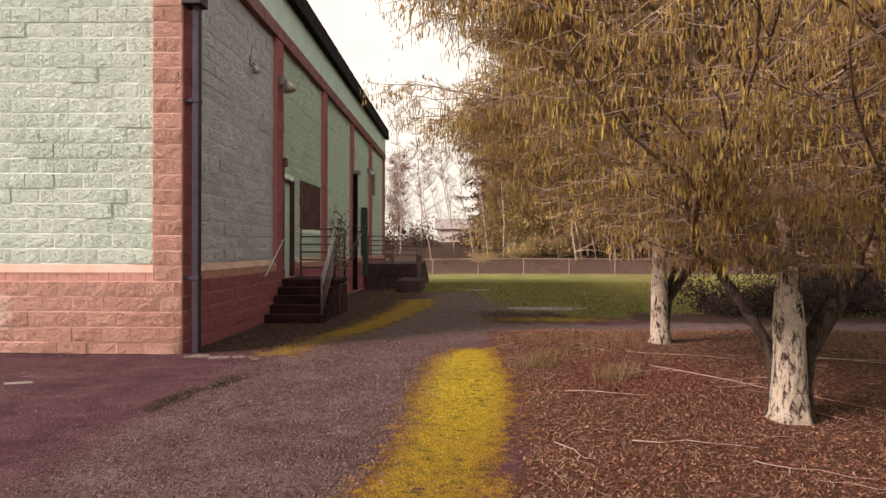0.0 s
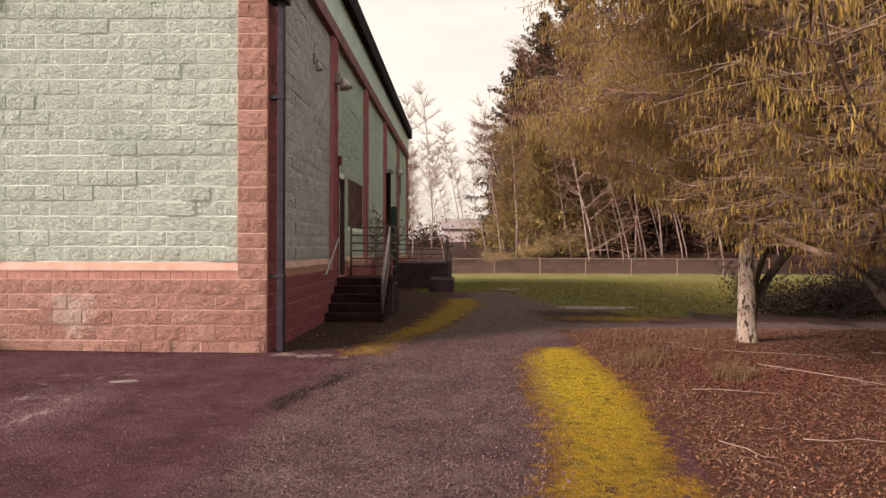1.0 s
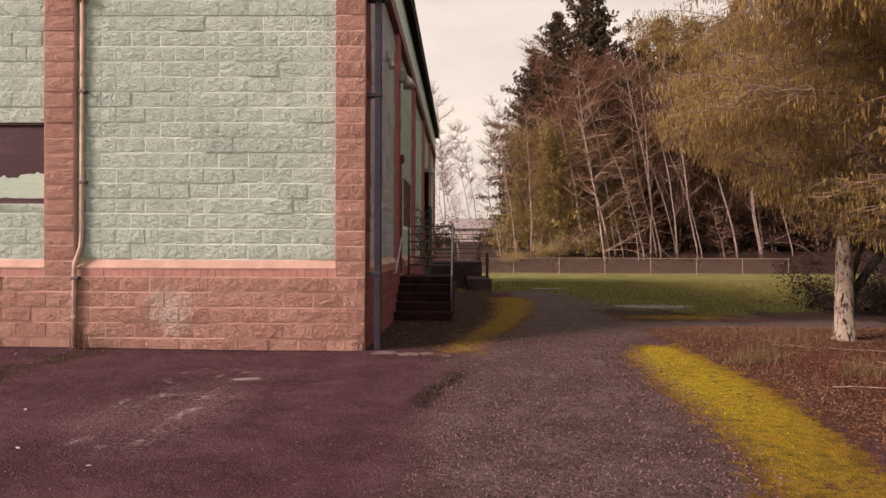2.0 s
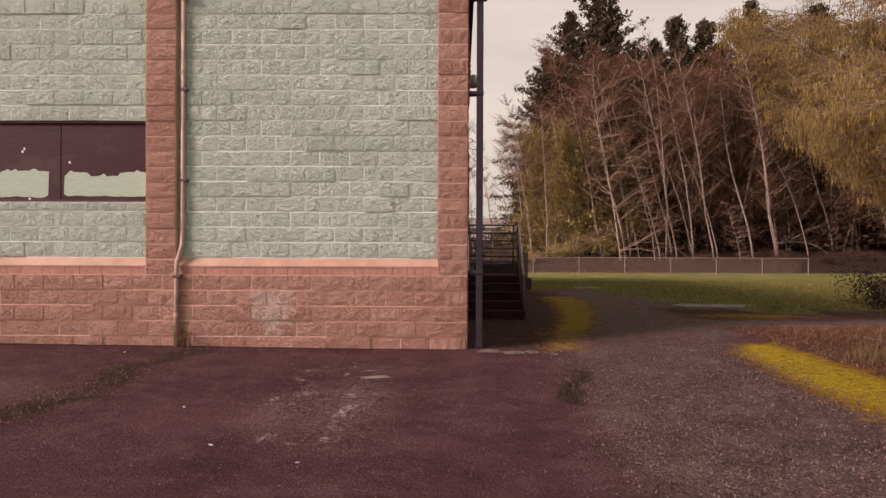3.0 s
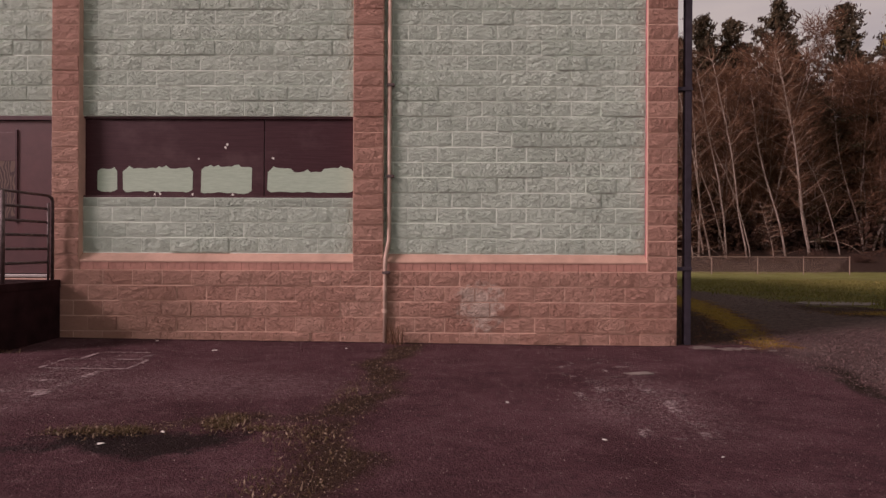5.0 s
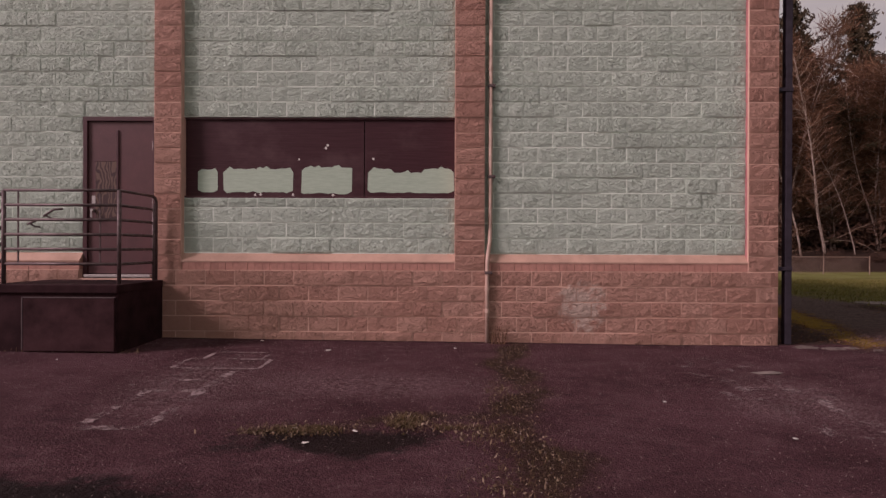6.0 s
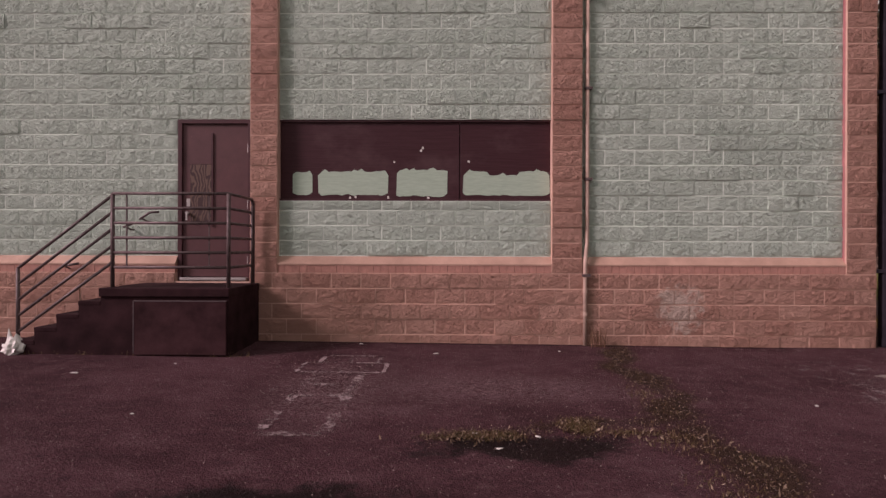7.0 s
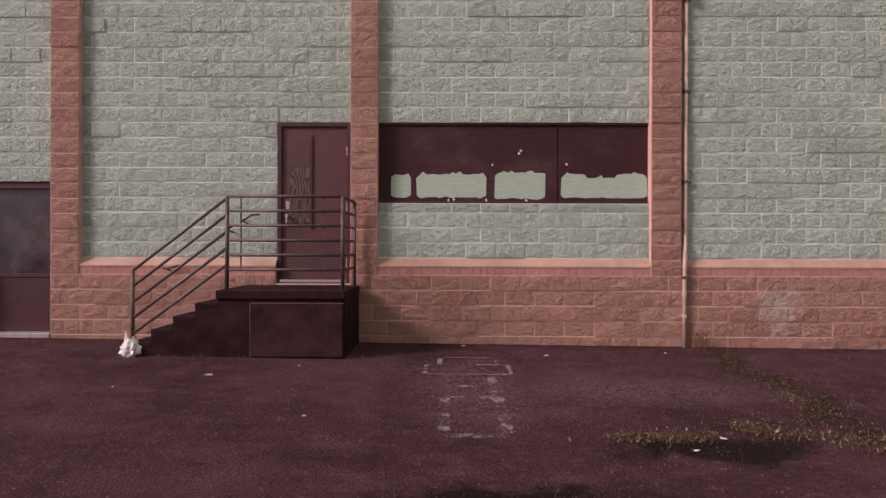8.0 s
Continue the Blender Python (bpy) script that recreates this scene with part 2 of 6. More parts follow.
def brushed_board():
    """Brown paint brushed over plywood: long level strokes, a dusty paler bloom."""
    n = Nodes("brushed_brown_board", 0.6, spec=0.25)
    stroke, dust = n.noise(5, 6, 0.7, (0.5, 1.0, 14.0)), n.noise(1.3, 5, 0.65, (1.0, 1.0, 1.6))
    c = n.mix(n.ramp(stroke, 0.3, 0.7), (0.040, 0.0125, 0.0155), (0.062, 0.0215, 0.026))
    c = n.mix(n.ramp(dust, 0.52, 0.72, 0.0, 0.55), c, (0.105, 0.058, 0.060))
    n.colour(c)
    n.rough(n.ramp(stroke, 0.3, 0.7, 0.7, 0.5))
    n.bump(stroke, 0.4, 0.003)
    return n.m


BOARD = brushed_board()
BARK = bark("pale_lichen_bark", (0.050, 0.034, 0.028), (0.43, 0.36, 0.275), (0.56, 0.50, 0.375))
STICK = plain_paint("dry_stick_wood", (0.26, 0.19, 0.145), 0.85, 0.4, 9.0)
# darker bark copy: the trunk's shaded right side put into colour
SHADE_BARK = bark("shade_dark_bark", (0.030, 0.021, 0.018), (0.10, 0.074, 0.056), (0.065, 0.055, 0.035))
LIMB = plain_paint("dull_brown_limb_bark", (0.185, 0.132, 0.094), 0.9, 0.5, 12.0)
DARK_STEM = plain_paint("dark_brush_stem", (0.075, 0.048, 0.040), 0.9, 0.4, 9.0, spec=0.15)
TWIG = plain_paint("grey_brown_twig", (0.25, 0.19, 0.155), 0.85, 0.35, 14.0)
BIRCH = bark("pale_birch_bark", (0.15, 0.105, 0.085), (0.52, 0.43, 0.355), (0.34, 0.265, 0.21))
BRANCH = plain_paint("pale_brown_branch", (0.30, 0.235, 0.18), 0.9, 0.35, 6.0, spec=0.15)
CATKIN = scatter("hanging_catkins", [(0.229, 0.151, 0.068), (0.393, 0.294, 0.098), (0.480, 0.383, 0.117), (0.294, 0.184, 0.083), (0.589, 0.497, 0.136)], 0.8, thin=0.5, drift=(0.27, 0.135, 0.062))
RIPE = scatter("ripe_catkins", [(0.414, 0.297, 0.077), (0.575, 0.450, 0.110), (0.483, 0.318, 0.094)], 0.8, thin=0.4)
NEEDLES = scatter("dark_conifer_needles", [(0.038, 0.033, 0.019), (0.068, 0.053, 0.029), (0.105, 0.076, 0.042), (0.056, 0.040, 0.025)], 0.8)
HAZE = scatter("brown_twig_haze", [(0.138, 0.066, 0.037), (0.207, 0.111, 0.062), (0.098, 0.045, 0.028), (0.253, 0.151, 0.090)], 0.85)
THICKET = scatter("dark_thicket_twigs", [(0.016, 0.010, 0.010), (0.028, 0.018, 0.015), (0.020, 0.017, 0.010)], 0.85)
OLIVE = scatter("olive_brush_leaves", [(0.204, 0.156, 0.053), (0.288, 0.222, 0.073), (0.372, 0.288, 0.097), (0.228, 0.150, 0.059)], 0.8, thin=0.15)
RUSSET = scatter("russet_brush_twigs", [(0.062, 0.033, 0.024), (0.098, 0.054, 0.034), (0.048, 0.025, 0.019)], 0.85)
LITTER = scatter("dry_leaf_litter", [(0.033, 0.012, 0.008), (0.142, 0.057, 0.033), (0.067, 0.024, 0.016), (0.209, 0.105, 0.059), (0.109, 0.042, 0.025), (0.266, 0.151, 0.087), (0.152, 0.066, 0.036)], 0.85)
GRASS = scatter("lawn_blades", [(0.144, 0.143, 0.036), (0.206, 0.195, 0.048), (0.275, 0.234, 0.084), (0.169, 0.163, 0.038), (0.225, 0.176, 0.066)], 0.7, thin=0.2)
STRAW = scatter("dry_straw_blades", [(0.20, 0.13, 0.065), (0.14, 0.095, 0.042), (0.30, 0.215, 0.115), (0.12, 0.085, 0.035)], 0.8, thin=0.2)
WEED = scatter("olive_dry_weeds", [(0.052, 0.026, 0.013), (0.080, 0.044, 0.021), (0.105, 0.060, 0.030), (0.075, 0.058, 0.020), (0.095, 0.070, 0.026), (0.20, 0.13, 0.09)], 0.85)
CHAFF = scatter("dry_chaff", [(0.11, 0.068, 0.040), (0.18, 0.12, 0.08), (0.36, 0.27, 0.20), (0.075, 0.046, 0.026)], 0.9)
REDLEAF = scatter("reddish_dead_leaves", [(0.115, 0.036, 0.026), (0.16, 0.055, 0.036), (0.075, 0.022, 0.018)], 0.8)
MOSSY = scatter("yellow_moss_tufts", [(0.07, 0.050, 0.012), (0.42, 0.33, 0.016), (0.19, 0.11, 0.016), (0.48, 0.38, 0.022), (0.10, 0.07, 0.013), (0.36, 0.27, 0.016)], 0.9)
STRAW_BITS = scatter("broken_straw", [(0.30, 0.20, 0.125), (0.20, 0.12, 0.07), (0.42, 0.31, 0.20), (0.13, 0.07, 0.042)], 0.85)
GRIT = scatter("pale_grit", [(0.15, 0.105, 0.10), (0.28, 0.21, 0.195), (0.50, 0.41, 0.37), (0.10, 0.068, 0.066)], 0.9)
STONES = scatter("gravel_stones", [(0.090, 0.048, 0.046), (0.146, 0.085, 0.081), (0.224, 0.147, 0.136), (0.039, 0.021, 0.021)], 0.85)


# ---- building blocks of meshes ----
class Acc:
    """Collects vertices and faces, and gives them out as one mesh."""

    def __init__(self):
        self.v, self.f = [], []

    def add(self, verts, faces):
        k = len(self.v)
        self.v.extend(verts)
        self.f.extend([tuple(i + k for i in f) for f in faces])
        return self

    def box(self, x0, x1, y0, y1, z0, z1, c=0.0):
        """A box; c: width of its chamfered edges."""
        if c <= 0:
            v = [(x, y, z) for x in (x0, x1) for y in (y0, y1) for z in (z0, z1)]
            return self.add(v, [(0, 1, 3, 2), (4, 6, 7, 5), (0, 4, 5, 1), (2, 3, 7, 6), (0, 2, 6, 4), (1, 5, 7, 3)])
        bm = bmesh.new()
        bmesh.ops.create_cube(bm, size=1)
        for w in bm.verts:
            w.co = Vector(((x0 + x1) / 2 + w.co.x * (x1 - x0), (y0 + y1) / 2 + w.co.y * (y1 - y0), (z0 + z1) / 2 + w.co.z * (z1 - z0)))
        bmesh.ops.bevel(bm, geom=bm.edges[:], offset=c, segments=2, affect="EDGES", profile=0.6)
        bm.verts.index_update()
        self.add([tuple(w.co) for w in bm.verts], [tuple(w.index for w in f.verts) for f in bm.faces])
        bm.free()
        return self

    def tube(self, pts, radii, n=8, cap=True):
        pts = [Vector(p) for p in pts]
        if isinstance(radii, (int, float)):
            radii = [radii] * len(pts)
        k = len(self.v)
        side = None
        for i, p in enumerate(pts):
            d = (pts[min(i + 1, len(pts) - 1)] - pts[max(i - 1, 0)]).normalized()
            if side is None:
                side = d.orthogonal().normalized()
            side = (side - d * side.dot(d)).normalized()
            up = d.cross(side)
            for j in range(n):
                a = 2 * math.pi * j / n
                self.v.append(tuple(p + (side * math.cos(a) + up * math.sin(a)) * radii[i]))
        for i in range(len(pts) - 1):
            for j in range(n):
                a, b = k + i * n + j, k + i * n + (j + 1) % n
                self.f.append((a, b, b + n, a + n))
        if cap:
            self.f.append(tuple(k + j for j in reversed(range(n))))
            self.f.append(tuple(k + (len(pts) - 1) * n + j for j in range(n)))
        return self

    def mesh(self, name, smooth=False):
        me = bpy.data.meshes.new(name)
        me.from_pydata(self.v, [], self.f)
        me.validate()
        if smooth:
            me.shade_smooth()
        return me


def array_mesh(name, verts, faces):
    """One mesh from numpy arrays of vertices (n, 3) and triangles (m, 3)."""
    me = bpy.data.meshes.new(name)
    me.from_pydata(verts.tolist(), [], faces.tolist())
    return me


def part(name, shape, material, parent, label="", m=None, smooth=False):
    me = shape.mesh(name, smooth) if isinstance(shape, Acc) else shape
    if not me.materials:
        me.materials.append(material)
    ob = new(name, me)
    ob.parent = parent
    if m is not None:
        ob.matrix_basis = m
    return tagged(ob, label)


def thing(name, label, category, m=None, group="", kind=""):
    ob = new(name)
    ob.empty_display_size = 0.1
    if m is not None:
        ob.matrix_basis = m
    return tagged(ob, label, category, group, kind)


def solid(name, shape, material, label, category="", kind="", group="", m=None, smooth=False):
    """A thing that is one mesh."""
    ob = part(name, shape, material, None, "", m, smooth)
    return tagged(ob, label, category, group, kind)


def smoothstep(a, b, v):
    t = np.clip((v - a) / (b - a), 0, 1)
    return t * t * (3 - 2 * t)


def ground_z(x, y):
    """Height of the ground: the lot falls a little away from the wall, the bed is raised, the lawn sinks, a bank rises at the wood."""
    x, y = np.asarray(x, float), np.asarray(y, float)
    z = -0.02 * np.clip(8 - y, 0, 6) + 0.009 * np.clip(-x - 5, 0, 14)
    z = z + 0.10 * smoothstep(0.35, 1.5, x) * (1 - smoothstep(9.0, 10.5, y)) + 0.05 * smoothstep(-1.5, 0.6, x)
    z = z - 0.019 * np.clip(y - 16, 0, 26) + 1.9 * smoothstep(42, 58, y) + 0.03 * np.clip(y - 58, 0, 60)
    return z


def gz(x, y):
    return float(ground_z(x, y))


# ---- ground: one sheet, with zones ----
def ground_material():
    n = Nodes("lot_ground", 0.9, spec=0.12)
    grit, mid, wide = n.noise(140, 3, 0.7), n.noise(16, 5, 0.65), n.noise(0.7, 6, 0.6)
    streak = n.noise(1.9, 5, 0.65, (0.75, 1.15, 1.0))
    edge = n.ramp(n.noise(3.2, 8, 0.75), 0.2, 0.8, -0.36, 0.36)

    def zone(name, soft=0.06):
        return n.ramp(n.calc("ADD", n.attr(name), edge), 0.5 - soft, 0.5 + soft)

    clump = n.noise(6.5, 8, 0.74, (0.9, 1.2, 1.0))
    c = n.mix(n.ramp(wide, 0.35, 0.68), (0.060, 0.0220, 0.027), (0.114, 0.050, 0.059))
    c = n.mix(n.ramp(streak, 0.50, 0.66, 0.0, 0.7), c, (0.132, 0.064, 0.073))
    c = n.mix(n.ramp(streak, 0.30, 0.43, 0.5, 0.0), c, (0.040, 0.0155, 0.019))
    c = n.mix(n.ramp(clump, 0.54, 0.66, 0.0, 0.55), c, (0.150, 0.082, 0.088))
    c = n.mix(n.ramp(clump, 0.34, 0.44, 0.5, 0.0), c, (0.030, 0.013, 0.016))
    c = n.mix(n.ramp(grit, 0.58, 0.68, 0.0, 0.8), c, (0.26, 0.165, 0.17))
    c = n.mix(n.ramp(n.noise(30, 6, 0.75, (0.6, 1.3, 1.0)), 0.3, 0.48, 0.55, 0.0), c, (0.018, 0.009, 0.011))
    peb = n.cells(46)
    g = n.mix(n.cells(46, out="Color"), (0.084, 0.054, 0.049), (0.225, 0.157, 0.141))
    g = n.mix(n.ramp(n.noise(21, 7, 0.78), 0.40, 0.54, 0.8, 0.0), g, (0.063, 0.038, 0.039))
    g = n.mix(n.ramp(clump, 0.33, 0.47, 0.65, 0.0), g, (0.042, 0.025, 0.025))
    g = n.mix(n.ramp(clump, 0.53, 0.66, 0.0, 0.55), g, (0.20, 0.127, 0.124))
    g = n.mix(n.ramp(wide, 0.40, 0.58, 0.55, 0.0), g, (0.076, 0.049, 0.051))
    worn = n.noise(1.7, 6, 0.7)
    g = n.mix(n.ramp(worn, 0.52, 0.64, 0.0, 0.6), g, (0.185, 0.141, 0.128))
    g = n.mix(n.ramp(worn, 0.36, 0.46, 0.6, 0.0), g, (0.064, 0.038, 0.037))
    g = n.mix(n.ramp(n.noise(70, 4, 0.8), 0.36, 0.46, 0.75, 0.0), g, (0.026, 0.015, 0.015))
    c = n.mix(zone("gravel", 0.35), c, g)
    lane = n.mix(n.ramp(mid, 0.35, 0.7), (0.095, 0.064, 0.060), (0.20, 0.145, 0.130))
    lane = n.mix(n.ramp(clump, 0.36, 0.5, 0.7, 0.0), lane, (0.062, 0.042, 0.037))
    lane = n.mix(n.ramp(clump, 0.56, 0.66, 0.0, 0.5), lane, (0.16, 0.118, 0.082))
    c = n.mix(zone("lane", 0.15), c, lane)
    soil = n.mix(n.ramp(mid, 0.3, 0.7), (0.030, 0.017, 0.015), (0.080, 0.046, 0.036))
    c = n.mix(zone("soil", 0.1), c, soil)
    bed = n.mix(n.cells(38, out="Color"), (0.050, 0.021, 0.014), (0.135, 0.062, 0.038))
    bed = n.mix(n.ramp(mid, 0.3, 0.55, 0.8, 0.0), bed, (0.070, 0.036, 0.026))
    bed = n.mix(n.ramp(clump, 0.52, 0.64, 0.0, 0.6), bed, (0.15, 0.062, 0.038))
    c = n.mix(zone("bed", 0.08), c, bed)
    lawn = n.mix(n.ramp(mid, 0.3, 0.7), (0.105, 0.105, 0.022), (0.175, 0.174, 0.036))
    lawn = n.mix(n.ramp(wide, 0.45, 0.7, 0.0, 0.6), lawn, (0.18, 0.145, 0.068))
    lawn = n.mix(n.ramp(clump, 0.42, 0.56, 0.45, 0.0), lawn, (0.062, 0.042, 0.026))
    # far lawn paler: sun beyond the building's shadow put into the colour
    lawn = n.mix(n.calc("MULTIPLY", n.attr("sunlit"), n.ramp(wide, 0.40, 0.60, 0.25, 0.8)), lawn, (0.24, 0.25, 0.085))
    c = n.mix(zone("lawn", 0.15), c, lawn)
    wood = n.mix(n.ramp(mid, 0.3, 0.7), (0.026, 0.015, 0.012), (0.070, 0.043, 0.030))
    c = n.mix(zone("wood", 0.2), c, wood)
    moss = n.mix(n.ramp(mid, 0.3, 0.7), (0.24, 0.170, 0.015), (0.56, 0.445, 0.018))
    moss = n.mix(n.ramp(wide, 0.5, 0.7, 0.0, 0.5), moss, (0.20, 0.115, 0.025))
    moss = n.mix(n.ramp(n.attr("moss"), 0.55, 0.92, 1.0, 0.0), moss, (0.18, 0.092, 0.016))
    moss = n.mix(n.ramp(clump, 0.50, 0.60, 0.0, 0.8), moss, (0.34, 0.20, 0.016))
    moss = n.mix(n.ramp(clump, 0.36, 0.47, 0.85, 0.0), moss, (0.085, 0.060, 0.013))
    moss = n.mix(n.ramp(n.noise(45, 5, 0.75, (0.4, 1.6, 1.0)), 0.34, 0.44, 0.7, 0.0), moss, (0.12, 0.078, 0.012))
    gaps = n.noise(21, 6, 0.75)
    mossy = n.ramp(n.calc("ADD", n.calc("ADD", n.attr("moss"), edge), n.ramp(gaps, 0.2, 0.8, -0.36, 0.36)), 0.44, 0.56)
    c = n.mix(mossy, c, moss)
    weeds = n.mix(n.ramp(mid, 0.3, 0.7), (0.026, 0.013, 0.010), (0.066, 0.036, 0.024))
    c = n.mix(zone("weeds", 0.16), c, weeds)
    wet = zone("wet", 0.1)
    c = n.mix(wet, c, (0.012, 0.004, 0.005))
    c = n.mix(zone("crack", 0.2), c, (0.018, 0.012, 0.006))
    dust = n.noise(34, 6, 0.8, (0.8, 1.6, 1.0))
    pale = n.calc("MULTIPLY", n.ramp(n.attr("pale"), 0.1, 1.0), n.ramp(dust, 0.50, 0.555))
    c = n.mix(n.calc("MULTIPLY", pale, 0.65), c, (0.30, 0.205, 0.205))
    n.colour(c)
    n.rough(n.ramp(wet, 0, 1, 0.92, 0.5))
    h = n.calc("ADD", n.calc("MULTIPLY", grit, 0.6), n.calc("ADD", n.calc("ADD", mid, n.calc("MULTIPLY", clump, 0.8)), n.calc("MULTIPLY", peb, -0.5)))
    n.bump(h, 1.0, 0.035)
    return n.m


MOSS_L = ([0.5, 3.4, 4.7, 6.2, 7.6, 8.3], [-1.25, -0.82, -0.55, -0.44, -0.32, 0.05])
MOSS_R = ([0.5, 3.4, 4.6, 6.2, 8.3], [-0.10, 0.40, 0.62, 0.68, 0.62])
SIDE_MOSS = ([7.6, 8.4, 9.4, 10.6, 12.4, 14.5, 18.0], [-2.35, -2.30, -2.0, -1.62, -1.25, -0.95, -0.9])


def inside(*dists, soft=0.5):
    """1 inside, 0 outside, 0.5 on the edge, from distances to the edges (positive inside)."""
    return np.clip(0.5 + np.minimum.reduce([np.broadcast_to(d, np.broadcast_shapes(*[np.shape(q) for q in dists])) for d in dists]) / (2 * soft), 0, 1)


def zones(x, y):
    ml, mr = np.interp(y, *MOSS_L), np.interp(y, *MOSS_R)
    sm = np.interp(y, *SIDE_MOSS)
    z = {}
    moss1 = inside(x - ml, mr - x, 8.25 - y, soft=0.35) * (0.68 + 0.32 * smoothstep(3.4, 6.6, y))
    moss2 = inside(0.46 - np.abs(x - sm) + 0.04 * np.clip(y - 9, 0, 5), y - 7.65, 17 - y, soft=0.35)
    moss3 = np.clip(1.15 - np.hypot((x - 2.0) / 1.5, (y - 11.6) / 0.55) * 0.6, 0, 1)
    z["moss"] = np.maximum.reduce([moss1, moss2 * 0.66, moss3 * 0.68])
    z["bed"] = inside(x - mr + 0.05, 9.8 - y, soft=0.3)
    z["gravel"] = inside(x + 2.68 - 0.06 * (y - 5), ml - x + 0.3, 9.6 - y, soft=0.4)
    sway = 0.35 * np.sin(1.3 * x + 0.6) + 0.22 * np.sin(3.1 * x + 1.9) + 0.12 * np.sin(6.7 * x)
    z["lane"] = np.maximum(inside(x - sm - 0.3, 1.2 - x + 0.25 * (y - 10), y - 9.0, 20 - y, soft=0.5), inside(x - 0.7, y - 9.7 - 0.5 * sway, 11.2 - y + 0.8 * sway, soft=0.5))
    z["soil"] = np.maximum(inside(x + 3.9, sm - x - 0.2, y - 8.0, 40 - y, soft=0.3), inside(x - 0.4, y - 11.0 + sway, 13.0 - y + 1.4 * sway, soft=0.7) * 0.8)
    z["lawn"] = np.maximum(inside(x - 1.6 + 0.12 * (y - 12), y - 12.6 - 1.8 * sway, 44 - y, soft=1.0), inside(y - 20, 44 - y, x + 2.2, soft=0.8))
    # grows with distance, where the lawn is coloured as sunlit
    z["sunlit"] = smoothstep(25, 36, y) + 0 * x
    z["wood"] = inside(y - 43.5, soft=1.2)
    wob = 0.12 * np.sin(y * 3.1) + 0.06 * np.sin(y * 7.7 + 1)
    line = (0.76 + 0.24 * smoothstep(4.8, 6.2, y) + 0.14 * np.sin(y * 5.3 + 0.4) + 0.08 * np.sin(y * 11.9)) * inside(0.10 + 0.038 * (8 - y) + 0.04 * smoothstep(5.0, 7.5, y) - np.abs(x + 7.50 + wob - 0.05 * (y - 4)), 8.0 - y, y - 1.5, soft=0.25)
    side = 0.72 * inside(0.16 - np.abs(y - 4.45 - 0.35 * (x + 8.6) - 0.1 * np.sin(x * 5)), x + 9.5, -7.5 - x, soft=0.25)
    z["weeds"] = np.maximum(line, side)
    z["wet"] = np.maximum(1.12 * inside(1.0 - np.hypot((x + 8.85) / 0.62, (y - 4.02 - 0.08 * np.sin(x * 6)) / 0.24), soft=1.1), 0.9 * inside(1.0 - np.hypot((x + 10.3) / 0.85, (y - 3.1) / 0.26), soft=1.0))
    z["crack"] = np.maximum((0.45 + 0.5 * smoothstep(5.0, 5.6, y) * (1 - smoothstep(6.5, 7.0, y))) * inside(0.02 + 0.10 * smoothstep(5.0, 5.8, y) - np.abs(x + 2.68 - 0.07 * (y - 5) - 0.13 * np.sin(y * 3.1)), 7.3 - y, y - 3.4, soft=0.2), inside(0.035 - np.abs(y - 7.86), -3.7 - x, soft=0.12) * 0.9)
    z["pale"] = np.maximum.reduce([np.clip(1.4 - np.hypot((x + cx) / rx, (y - cy) / ry), 0, 1) for cx, cy, rx, ry in ((4.7, 6.25, 0.16, 0.14), (4.85, 5.25, 0.5, 1.1), (5.4, 5.0, 0.3, 0.5), (9.0, 5.6, 1.4, 0.5), (10.5, 5.6, 0.6, 1.2))])
    arc = np.hypot(x + 8.2, y - 3.9)
    z["pale"] = np.maximum(z["pale"], 0.75 * inside(0.10 - np.abs(arc - 1.8), -7.85 - x, y - 4.7, soft=0.15))
    return z


def build_ground():
    xs = np.concatenate([[-400, -200, -120, -80, -50, -35, -26, -21], np.arange(-18, 6.6, 0.125), [7, 8, 10, 12, 15, 19, 24, 30, 40, 55, 80, 120, 200, 400]])
    ys = np.concatenate([[-400, -200, -100, -50, -25, -12, -6, -3, -1, 0], np.arange(1, 16.1, 0.125), [16.6, 17.4, 18.5, 20, 22, 24, 26, 29, 32, 35, 38, 41, 43, 45, 48, 51, 54, 57, 60, 66, 75, 90, 120, 200, 400]])
    X, Y = np.meshgrid(xs, ys)
    Z = ground_z(X, Y)
    ripple = np.array([noise.noise(Vector((a * 0.9, b * 0.9, 3.0))) for a, b in zip(X.ravel(), Y.ravel())]).reshape(X.shape)
    Z = Z + 0.005 * ripple * (np.abs(Y - 8) > 0.4)
    nx, ny = len(xs), len(ys)
    verts = np.stack([X, Y, Z], -1).reshape(-1, 3)
    k = np.arange(nx * ny).reshape(ny, nx)
    quads = np.stack([k[:-1, :-1], k[:-1, 1:], k[1:, 1:], k[1:, :-1]], -1).reshape(-1, 4)
    me = bpy.data.meshes.new("ground")
    me.from_pydata(verts.tolist(), [], quads.tolist())
    for name, w in zones(X, Y).items():
        a = me.attributes.new(name, "FLOAT", "POINT")
        a.data.foreach_set("value", np.ascontiguousarray(w.ravel(), dtype=np.float32))
    me.shade_smooth()
    solid("ground", me, ground_material(), "cracked dark asphalt lot with gravel, yellow moss, leaf bed and lawn", "ground", "structure")


build_ground()

# ---- the building: split-face block walls in bays between pilasters ----
CORNER = (-3.655, 7.937)
FRONT = pose(CORNER[0], CORNER[1], 0)                    # x along the wall, y into the building
SIDE = pose(CORNER[0] - 0.022, CORNER[1], 0, 0, 0, 88.97)
BL, BH, ZB, REC = 0.402, 0.207, 0.98, 0.09
SILL_TOP = ZB + BH + 0.012
WALL_TOP, PIL = 5.75, 0.41


